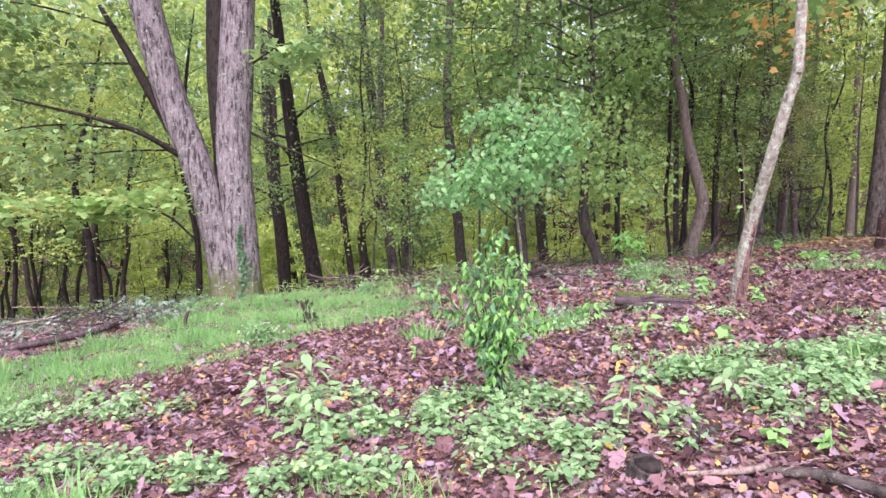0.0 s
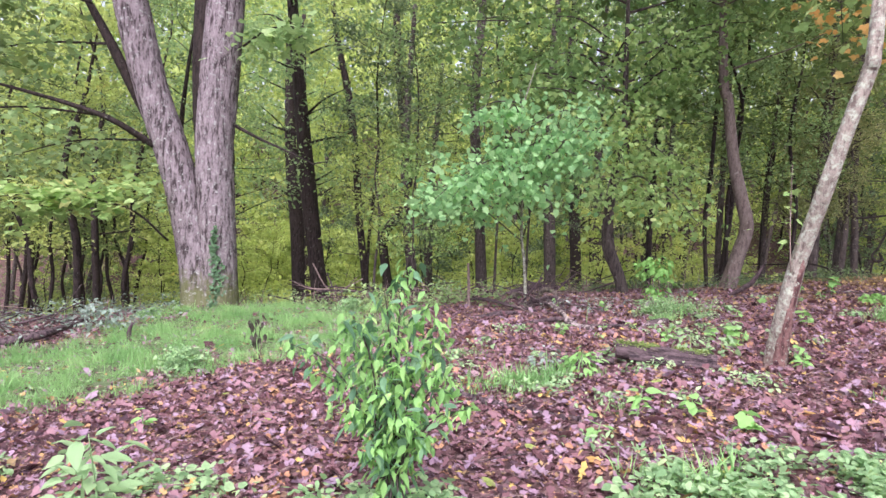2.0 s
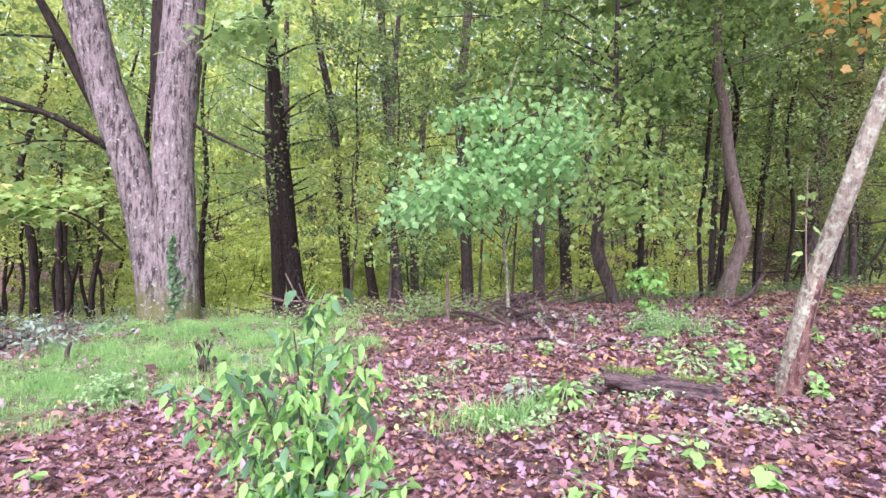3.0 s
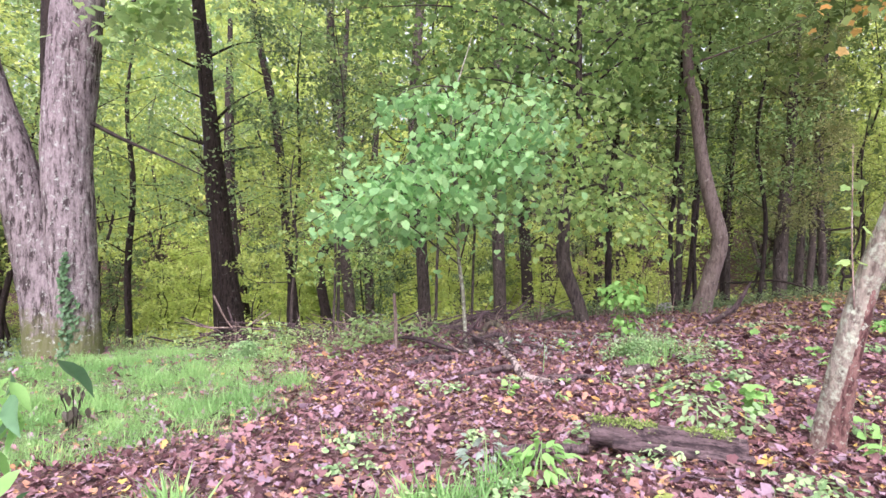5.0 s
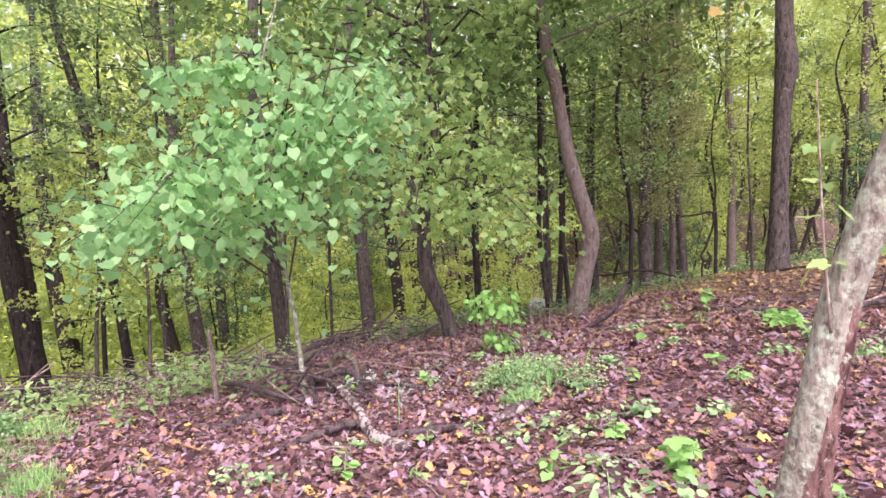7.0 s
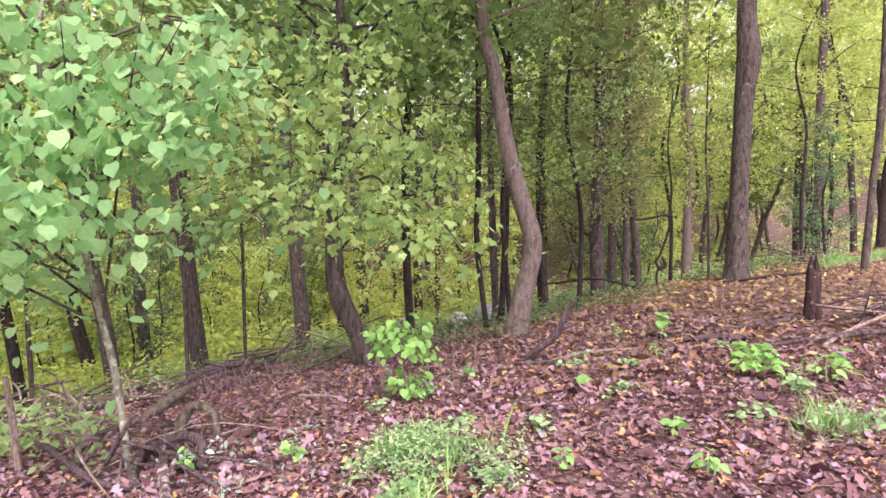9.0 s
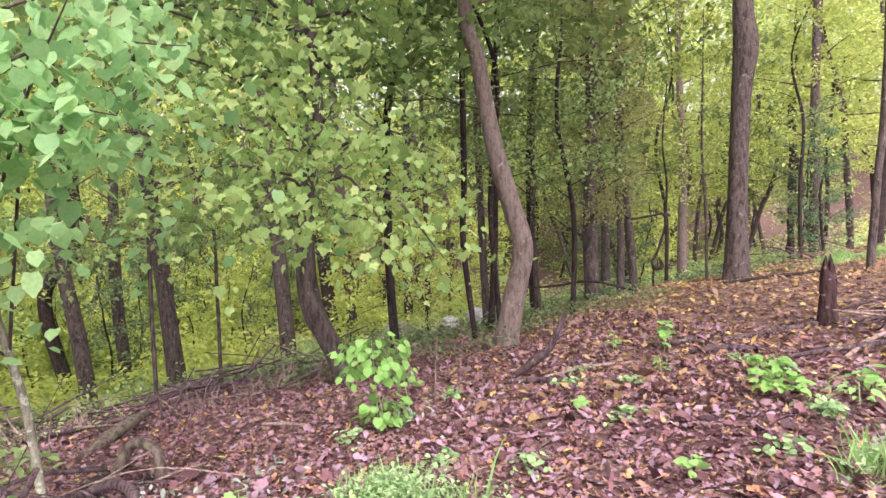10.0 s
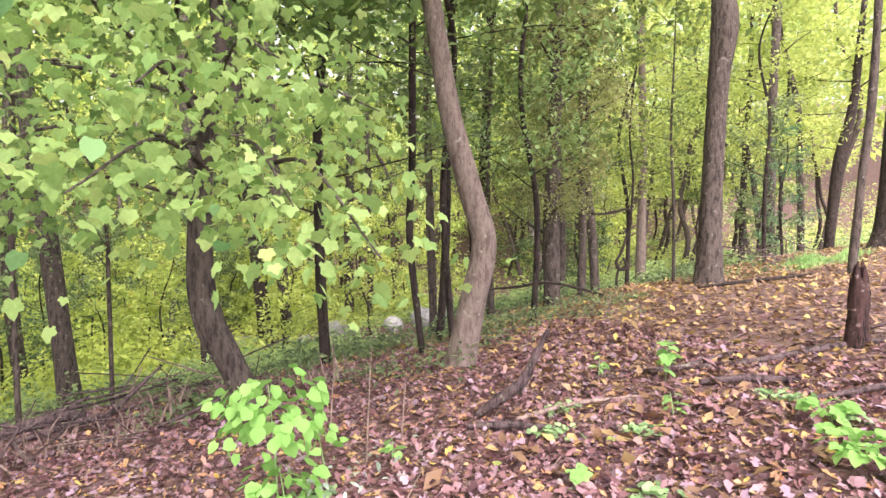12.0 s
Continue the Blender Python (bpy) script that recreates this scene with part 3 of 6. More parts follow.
    # loose leafy boughs reaching out over the weeds
    for k, (a, b) in enumerate([((-1.4, -0.7, 3.3), (-4.4, -1.4, 3.0)), ((-1.6, -0.3, 4.6), (-4.8, -0.4, 4.1)), ((-1.0, 0.3, 3.0), (-4.6, 0.6, 2.5)), ((-1.8, -0.6, 5.2), (-4.4, -1.8, 5.3)), ((0.4, 0.1, 4.6), (2.0, -0.6, 4.9))]):
        m = [(p + q) / 2 + (0, 0, 0.2)[i] for i, (p, q) in enumerate(zip(a, b))]
        leafy_limb(ob, [a, m, b], (0.025, 0.016, 0.005), M_DARKBARK, M_LIGHTGREEN, LEAF_MAPLE, spray(rng, a, b, 260, 0.2, 0.06), 0.13, 0.4, 16, 700 + k)
    # an unseen roof of leaves, added high over the mound to shade it
    hub = np.array([(-2.5, -1.5, 9.5), (0.5, 0.5, 10.5), (3.0, -0.5, 9.8), (-4.5, 0.5, 9.0), (1.5, 3.0, 11.0), (-1.5, 3.0, 10.5), (5.0, 1.5, 10.2)])
    at = hub[rng.integers(0, len(hub), 6500)] + rng.normal(0, 1, (6500, 3)) * (1.5, 1.4, 0.6)
    tagged(part("upper_crown", hanging("upper_crown", at, 0.26, LEAF_SMALL), M_GREEN, ob), kind="stuff")
    for h in hub:
        s = np.array((0.2, 0.1, 5.6)) if h[0] > 0 else np.array((-1.3, -0.3, 5.4))
        limb([s, (s + h) / 2 + (0, 0, 0.6), h], (0.10, 0.06, 0.02), 40)
    n = 320
    h = rng.uniform(0.0, 1.0, n) ** 1.3
    ix = 0.36 + 0.05 * np.sin(6 * h) + 0.07 * rng.normal(0, 1, n) * (1.15 - h)
    ivy = np.stack([ix, -np.sqrt(np.maximum(0.375 ** 2 - (ix - 0.2) ** 2, 0.01)) + rng.normal(0, 0.015, n), 0.05 + 1.5 * h], -1)
    part("ivy", leaves("ivy", ivy, 0.055, LEAF_ROUND, rng.uniform(2.6, 3.7, n), rng.normal(-0.9, 0.3, n), rng.normal(0, 0.4, n)), M_IVY, ob, "dark ivy climbing the foot of the trunk")


twin_maple()


def leaning_tree():
    x, y = 3.55, 7.38
    z = height(x, y)
    ob = thing("leaning_tree", x, y, z, "slim leaning tree with pale lichen-covered bark", "tree")
    pts = [(0.06, 0.06, -0.15), (0.07, 0.02, 0.15), (0.06, -0.05, 0.4), (0.065, -0.11, 0.65), (0.1, -0.17, 1.0), (0.135, -0.27, 1.32), (0.16, -0.41, 1.68), (0.21, -0.47, 2.0), (0.26, -0.53, 2.31), (0.32, -0.58, 2.61), (0.32, -0.62, 2.9), (0.38, -0.55, 5.0), (0.47, -0.3, 7.0)]
    part("trunk", tubes("trunk", [dict(pts=pts, radii=(0.102, 0.092, 0.082, 0.076, 0.07, 0.066, 0.063, 0.059, 0.058, 0.056, 0.054, 0.05, 0.03), sides=34, rings=170, rough=0.05, furrow=0.06, seed=11, flare=0.1)]), M_LICHEN, ob)
    scar = [(0.075, -0.018, -0.05), (0.072, -0.08, 0.3), (0.072, -0.14, 0.6), (0.095, -0.195, 0.9), (0.122, -0.255, 1.2)]
    part("bare_strip", tubes("bare_strip", [dict(pts=scar, radii=(0.058, 0.053, 0.045, 0.036, 0.014), sides=16, rings=60, rough=0.08, furrow=0.22, seed=12)]), M_SCAR, ob, "strip of bare reddish bark up the lower trunk")
    part("limb", tubes("limb", [dict(pts=[(0.6, -0.2, 4.7), (0.9, 0.8, 4.9), (1.5, 2.4, 4.5), (2.2, 3.6, 3.9)], radii=(0.022, 0.015, 0.009, 0.003), sides=7, seed=3)]), M_DARKBARK, ob)
    rng = np.random.default_rng(8)
    at = np.vstack([spray(rng, (1.3, 2.6, 4.6), (2.3, 3.6, 3.95), 26, 0.25), spray(rng, (2.0, 3.0, 4.3), (1.4, 3.8, 4.4), 12, 0.3), spray(rng, (1.9, 3.0, 4.4), (3.0, 3.6, 4.6), 16, 0.3)])
    more = np.vstack([spray(rng, (1.3, 2.6, 4.7), (2.3, 3.6, 4.1), 40, 0.35), spray(rng, (1.9, 3.0, 4.4), (3.0, 3.6, 4.7), 30, 0.3)])
    part("green_leaves", hanging("green_leaves", more, 0.14, LEAF_MAPLE), M_MAPLE, ob, "pale green leaves among the orange ones")
    at = np.vstack([at, at + rng.normal(0, 0.25, at.shape), at + rng.normal(0, 0.3, at.shape)])
    part("orange_leaves", hanging("orange_leaves", at + np.array((0.35, 0, 0)), 0.10, LEAF_MAPLE), M_ORANGE, ob, "bright orange autumn leaves on a far bough")
    at = np.vstack([spray(rng, (0.5, -0.2, 3.55), (1.3, 0.2, 3.7), 60, 0.25), spray(rng, (0.5, -0.2, 4.4), (-0.6, 1.0, 4.8), 120, 0.3), spray(rng, (0.6, -0.1, 5), (1.6, 0.5, 5.6), 300, 0.3)])
    part("crown", hanging("crown", at, 0.12, LEAF_MAPLE), M_MAPLE, ob)
    # high leaves out of view, added to darken the ground farther on
    at = np.array([2.6, 2.2, 8.2]) + rng.normal(0, 1, (9000, 3)) * (3.2, 2.4, 0.9)
    part("upper_crown", hanging("upper_crown", at, 0.2, LEAF_SMALL), M_GREEN, ob)
    # a thin twig with a few leaves beside the trunk
    part("twig", tubes("twig", [dict(pts=[(0.03, -0.2, 0.9), (-0.02, -0.22, 1.3), (-0.06, -0.24, 1.85)], radii=(0.006, 0.005, 0.002), sides=5, seed=2)]), M_TWIG, ob)
    at = np.stack([rng.normal(-0.04, 0.03, 12), rng.normal(-0.22, 0.03, 12), rng.uniform(1.0, 1.85, 12)], -1)
    part("twig_leaves", hanging("twig_leaves", at, 0.065, LEAF_MAPLE, 0.6), M_MAPLE, ob)


leaning_tree()

# trees on the brink, one by one
tree("dark_tree", -4.0, 19.2, [(0, 0, 0), (-0.08, 0, 0.6), (-0.38, -0.1, 2.7), (-0.62, -0.15, 4.6), (-0.95, -0.3, 7.6), (-1.3, -0.4, 11)], (0.33, 0.265, 0.23, 0.205, 0.165, 0.09),
     "dark wet forest tree with crooked trunk", M_DARKBARK, M_LIGHTGREEN, 3.5, 10, 12, 2.6, 2600, seed=21, shade_clumps=6, sides=16, rough=0.08)
tree("dark_tree", -6.85, 26.0, [(0, 0, 0), (-0.15, -0.1, 3.6), (-0.5, -0.2, 7), (-0.7, -0.2, 12)], (0.27, 0.25, 0.22, 0.12),
     "slender dark tree beside a thicker one", M_DARKBARK, M_LIGHTGREEN, 5, 12, 9, 2.6, 2200, seed=22, shade_clumps=6, sides=12, rough=0.08)
tree("dark_tree", -8.2, 33.2, [(0, 0, 0), (-0.4, 0, 2.4), (-0.9, -0.1, 6), (-1.1, -0.1, 11), (-1.2, 0, 16)], (0.42, 0.36, 0.3, 0.22, 0.1), "dark wet tree behind a thicker one", M_DARKBARK, M_LIGHTGREEN, 5, 12, 10, 2.4, 2000, seed=49, shade_clumps=6, sides=12, rough=0.08)
tree("dark_tree", -3.55, 24.0, [(0, 0, 0), (-0.5, -0.1, 4), (-0.9, -0.2, 7.5), (-1.55, -0.3, 10.5), (-2, 0, 13)], (0.14, 0.13, 0.14, 0.1, 0.05),
     "thin dark tree with crooked bare branches", M_DARKBARK, M_YELLOW, 4, 12, 12, 2.2, 2200, seed=23, shade_clumps=6)
tree("dark_tree", -3.5, 30.3, [(0, 0, 0), (-0.75, -0.1, 3.8), (0.2, 0, 5.6), (0, 0, 9), (-0.55, -0.1, 13.5), (-0.6, 0, 17)], (0.23, 0.21, 0.22, 0.23, 0.18, 0.1),
     "dark tree with kinked trunk in the hollow", M_DARKBARK, M_YELLOW, 6, 16, 10, 3, 2600, seed=24, shade_clumps=6)
tree("dark_tree", 0.65, 23.4, [(0, 0, 0), (-0.3, 0, 3.4), (-0.65, 0, 7.0), (-0.6, 0, 9.8), (-0.4, 0, 14)], (0.23, 0.19, 0.175, 0.15, 0.08),
     "brown forest tree standing below the bank", M_MIDBARK, M_GREEN, 4, 12, 12, 3.0, 3600, seed=25)
tree("brown_tree", 5.6, 35.5, [(0, 0, 0), (-0.5, 0.05, 5.4), (-1.1, 0.1, 11.5), (-1.2, 0, 17)], (0.32, 0.29, 0.25, 0.1),
     "straight dark forest tree below the bank", M_DARKBARK, M_GREEN, 4, 12, 12, 2.8, 3400, seed=26)
tree("brown_tree", 6.0, 31.5, [(0, 0, 0), (-0.3, 0, 4.7), (-0.5, 0, 9.5), (-0.5, 0, 15)], (0.21, 0.195, 0.16, 0.07),
     "slim grey-brown forest tree", M_MIDBARK, M_BLUEGREEN, 3.2, 9, 10, 2.4, 3000, seed=27)
tree("brown_tree", 3.4, 27.6, [(0, 0, 0), (-0.2, 0, 3.2), (-0.5, 0, 7.6), (-0.5, 0, 11), (-0.3, 0, 15)], (0.27, 0.235, 0.2, 0.17, 0.08),
     "grey-brown tree in the hollow", M_MIDBARK, M_GREEN, 5, 13, 10, 2.6, 2600, seed=28)
tree("brown_tree", -2.2, 27.0, [(0, 0, 0), (-0.25, -0.05, 2.3), (-0.6, -0.15, 4.9), (-0.7, -0.2, 7.4), (-0.6, 0, 13)], (0.25, 0.21, 0.19, 0.15, 0.08),
     "thick brown tree leaning over the hollow", M_MIDBARK, M_GREEN, 5, 13, 10, 2.8, 2800, seed=29, shade_clumps=6, sides=14)
tree("brown_tree", -1.9, 30.5, [(0, 0, 0), (-0.25, 0, 3.2), (-0.25, 0, 6.5), (0, 0, 12)], (0.22, 0.2, 0.17, 0.08),
     "grey-brown tree in the hollow", M_MIDBARK, M_YELLOW, 5, 12, 9, 2.8, 2400, seed=30, shade_clumps=6)
tree("forest_tree", 9.9, 19.8, [(0, 0, 0), (-0.02, 0, 1.8), (0.07, 0, 4.5), (0.07, 0, 7), (0.2, 0, 12)], (0.17, 0.165, 0.13, 0.11, 0.06),
     "brown tree with fine drooping foliage", M_MIDBARK, M_OLIVE, 1.4, 6.8, 26, 1.9, 11000, 0.085, seed=31, shade_clumps=6)
for k, (x, y) in enumerate([(13.6, 25.6), (17.2, 30.0)]):
    tree("forest_tree", x, y, [(0, 0, 0), (0.05, 0, 2.5), (-0.1, 0, 5.5), (0.05, 0, 9), (0.1, 0, 13)], (0.15, 0.14, 0.12, 0.1, 0.05), "brown tree with fine olive foliage in the shade", M_MIDBARK, M_OLIVE, 2.4, 10, 22, 2.2, 6000, 0.11, seed=51 + k, shade_clumps=8)
tree("big_brown_tree", 12.6, 18.4, [(0, 0, 0), (0.03, -0.03, 1.9), (0.1, -0.1, 3.9), (0.18, -0.15, 5.0), (0.15, -0.1, 6.1), (0.3, 0, 10), (0.4, 0, 14)], (0.25, 0.2, 0.205, 0.25, 0.19, 0.16, 0.09),
     "tall straight tree with a swollen knot on its trunk", M_MIDBARK, M_YELLOW, 6.5, 13, 9, 3, 2200, seed=32, shade_clumps=80, sides=26, furrow=0.04, rings=90)
tree("big_brown_tree", 20.1, 19.9, [(0, 0, 0), (0.02, 0, 0.5), (0.1, 0, 2), (0.3, 0, 5), (0.4, 0, 10)], (0.46, 0.36, 0.31, 0.28, 0.15), "thick dark tree with a flared foot on the ridge", M_DARKBARK, M_YELLOW, 5, 10, 8, 3, 1600, seed=48, sides=18, flare=0.35)
tree("grey_tree", 15.6, 24.3, [(0, 0, 0), (0.1, 0, 4), (0, 0, 8), (0.2, 0, 14)], (0.17, 0.12, 0.10, 0.05), "slender grey tree with pale bark", M_PALEBARK, M_YELLOW, 6, 13, 8, 2.4, 1600, seed=33)
tree("brown_tree", 23.05, 26.3, [(0, 0, 0), (0.05, 0, 4.6), (0.1, 0, 7.3), (0.25, 0, 10), (0.3, 0, 15)], (0.2, 0.175, 0.16, 0.15, 0.08), "straight brown tree forked high up", M_MIDBARK, M_YELLOW, 6, 14, 9, 3, 2000, seed=34)
tree("brown_tree", 25.9, 30.3, [(0, 0, 0), (0.1, 0, 4.5), (0.35, 0, 8.6), (0.45, 0, 12)], (0.15, 0.13, 0.11, 0.08), "thin dark tree leaning over the slope", M_DARKBARK, M_YELLOW, 7, 12, 7, 2.6, 1500, seed=35)
tree("brown_tree", 11.7, 20.9, [(0, 0, 0), (-0.12, 0, 1.5), (-0.3, 0, 3.3), (-0.3, 0, 8)], (0.11, 0.105, 0.095, 0.05), "thin brown tree on the bank", M_MIDBARK, M_GREEN, 2.2, 8, 9, 2, 2600, 0.085, seed=36)
tree("brown_tree", 11.1, 20.6, [(0, 0, 0), (0.05, 0, 1.5), (0.0, 0, 3.3), (0.1, 0, 8)], (0.10, 0.09, 0.08, 0.05), "thin brown tree on the bank", M_MIDBARK, M_GREEN, 2.6, 8, 9, 2, 2200, 0.085, seed=37)
tree("brown_tree", 25.9, 26.1, [(0, 0, 0), (0.2, -0.2, 3.3), (0.5, -0.5, 5.7), (0.7, -0.7, 9.5)], (0.17, 0.22, 0.16, 0.1), "dark tree with a bulging trunk", M_DARKBARK, M_YELLOW, 6, 9.5, 7, 2.6, 1300, seed=38)
tree("brown_tree", 14.4, 16.8, [(0, 0, 0), (0.1, -0.1, 1.8), (0.2, -0.2, 3.7), (0.4, -0.2, 9)], (0.075, 0.072, 0.07, 0.04), "slim brown tree on the ridge", M_MIDBARK, M_YELLOW, 5, 9, 8, 2, 1300, seed=39)
tree("brown_tree", 9.6, 38.0, [(0, 0, 0), (0, 0, 4), (0.15, 0, 9), (0.2, 0, 15)], (0.24, 0.22, 0.19, 0.08), "thin dark tree below the bank", M_DARKBARK, M_GREEN, 3.4, 9, 10, 2.4, 2800, seed=40)
tree("brown_tree", 10.15, 23.7, [(0, 0, 0), (0, 0, 4), (0.25, -0.1, 9), (0.3, 0, 12)], (0.09, 0.115, 0.13, 0.06), "thin dark tree with many fine branches", M_DARKBARK, M_LIGHTGREEN, 3, 11, 14, 2, 2600, seed=41)
tree("brown_tree", 10.2, 36.5, [(0, 0, 0), (0.1, 0, 4.5), (0, 0, 9), (0.1, 0, 14)], (0.14, 0.125, 0.11, 0.05), "thin dark tree standing in the hollow", M_DARKBARK, M_GREEN, 6, 14, 9, 2.6, 2000, seed=45)
tree("brown_tree", 8.3, 22.5, [(0, 0, 0), (-0.08, 0, 3), (-0.12, 0, 7), (0, 0, 10)], (0.10, 0.095, 0.08, 0.04), "thin grey-brown tree behind the bank", M_MIDBARK, M_GREEN, 4.5, 10, 8, 2.2, 1500, seed=46)
tree("brown_tree", 9.2, 21.2, [(0, 0, 0), (-0.05, 0, 1.2), (-0.1, 0, 2.6), (0, 0, 6)], (0.075, 0.07, 0.06, 0.03), "thin grey sapling beside the curved tree", M_MIDBARK, M_GREEN, 2.6, 6, 7, 1.6, 900, seed=47)
tree("thin_tree", 6.0, 16.5, [(0, 0, 0), (-0.16, 0.05, 1.5), (-0.12, 0.05, 2.7), (-0.1, 0, 5.5), (0, 0, 8)], (0.045, 0.048, 0.048, 0.045, 0.02), "very thin wavy dark tree", M_DARKBARK, M_GREEN, 3.0, 8, 9, 1.5, 1500, seed=42)
tree("curved_tree", 5.9, 15.1, [(0, 0, 0), (0.17, -0.07, 0.72), (0.29, -0.12, 1.36), (0.16, -0.06, 1.93), (-0.05, 0.02, 2.8), (-0.23, 0.09, 3.98), (-0.37, 0.15, 4.78), (-0.7, 0.3, 10)],
     (0.17, 0.15, 0.138, 0.13, 0.115, 0.105, 0.09, 0.05), "smooth-barked tree with an S-shaped trunk", M_PALEBARK, M_LIGHTGREEN, 4.6, 8, 9, 2.2, 1800, seed=43, shade_clumps=62, sides=22, rough=0.03, rings=80)


def forked_tree():
    x, y = 3.65, 14.8
    z = height(x, y)
    ob = thing("forked_tree", x, y, z, "crooked young maple with a bent stem and light green leaves", "tree")
    stem = [(0.06, 0, -0.2), (0.0, 0, 0.2), (-0.15, 0, 0.57), (-0.27, 0, 0.82), (-0.34, 0, 1.1), (-0.36, 0, 1.4), (-0.34, 0, 2.0), (-0.27, 0, 2.6), (-0.15, 0, 3.2), (-0.2, 0, 4.4), (-0.3, 0, 7)]
    part("stem", tubes("stem", [dict(pts=stem, radii=(0.15, 0.128, 0.125, 0.13, 0.12, 0.108, 0.095, 0.08, 0.07, 0.055, 0.03), sides=20, rings=80, rough=0.06, seed=2, flare=0.1)]), M_MIDBARK, ob)
    rng = np.random.default_rng(12)
    # unseen leaf roof with its limbs, added to keep light off the bank
    hub = np.array([(-1.5, -0.5, 9.0), (1.0, 1.0, 9.8), (-3.0, 1.5, 9.5), (2.5, -1.5, 9.2), (-0.5, 2.5, 10.0), (0.5, -2.5, 8.8)])
    at = hub[rng.integers(0, len(hub), 3600)] + rng.normal(0, 1, (3600, 3)) * (1.3, 1.3, 0.5)
    tagged(part("upper_crown", hanging("upper_crown", at, 0.26, LEAF_SMALL), M_GREEN, ob), kind="stuff")
    for k, h in enumerate(hub):
        part("limb", tubes("limb", [dict(pts=[(-0.3, 0, 6.5), (h[0] / 2, h[1] / 2, 8.4), tuple(h)], radii=(0.04, 0.03, 0.012), sides=6, rings=10, seed=60 + k)]), M_MIDBARK, ob)
    tips = [((-0.3, 0, 2.3), (-0.9, -2.7, 1.95)), ((0.2, -0.3, 2.3), (0.55, -2.9, 1.62)), ((-0.1, 0, 2.4), (0.2, -2.2, 1.9)), ((-0.4, 0, 2.8), (-0.6, -2.6, 2.5)), ((-0.2, 0, 3.0), (0.1, -2.5, 2.7)),
            ((-0.4, 0, 3.4), (-1.3, -2.0, 3.0)), ((0, 0, 2.8), (0.9, -1.6, 2.6)), ((-0.5, 0, 3.6), (-0.3, -2.5, 3.5))]
    tips += [ ((0, 0, 3.8), (-1.2, -1.6, 3.9)), ((0, 0, 4.2), (0.9, -1.2, 4.4)), ((-0.5, 0, 4.4), (-1.8, -1.4, 4.6)), ((-0.5, 0, 3.0), (-1.7, -2.4, 3.3)), ((-0.5, 0, 3.6), (-2.3, -1.8, 3.9)), ((-0.5, 0, 4.8), (-0.2, -2.2, 5.0)), ((0, 0, 4.6), (0.9, -1.7, 4.9)), ((0.05, 0, 4.9), (1.9, -1.0, 5.4)), ((-0.35, 0, 2.0), (-2.6, 0.6, 2.0)), ((-0.35, 0, 2.5), (-2.2, -0.5, 2.2)), ((-0.3, 0, 2.9), (-2.9, 0.2, 2.9)), ((-0.5, 0, 5.2), (-2.2, -1.2, 5.3))]
    high = [((-0.2, 0, 4.2), (-3.6, 1.6, 4.4)), ((-0.2, 0, 4.6), (-2.6, 2.6, 5.2)), ((-0.2, 0, 4.8), (-4.4, 0.4, 5.6)), ((-0.25, 0, 5.2), (2.2, 2.2, 4.9)), ((-0.25, 0, 5.4), (0.4, 3.2, 5.6)), ((-0.25, 0, 5.8), (3.4, 1.4, 6.3)),
            ((-0.3, 0, 6.0), (-3.0, 2.0, 6.9)), ((-0.3, 0, 6.2), (1.6, 2.8, 7.2)), ((-0.2, 0, 4.4), (1.4, 1.6, 4.2)), ((-0.25, 0, 5.0), (-1.2, 2.4, 4.2))]
    for k, (a, b) in enumerate(high):
        m = [(p + q) / 2 + (0, 0, 0.4)[i] for i, (p, q) in enumerate(zip(a, b))]
        leafy_limb(ob, [a, m, b], (0.03, 0.018, 0.006), M_MIDBARK, M_BOUGH, LEAF_MAPLE, spray(rng, a, b, 340, 0.3, 0.1), 0.125, 0.6, 6, 80 + k)
    for k, (a, b) in enumerate(tips):
        m = [(p + q) / 2 + (0, 0, 0.25)[i] for i, (p, q) in enumerate(zip(a, b))]
        # limbs set back on the left get the darker leaves as painted shade
        leafy_limb(ob, [a, m, b], (0.022, 0.015, 0.005), M_MIDBARK, M_BOUGH if b[0] < -0.8 and b[1] > -1.7 else M_MAPLE, LEAF_MAPLE, spray(rng, a, b, 165, 0.22, 0.08), 0.092, 0.85, 25, k)


forked_tree()


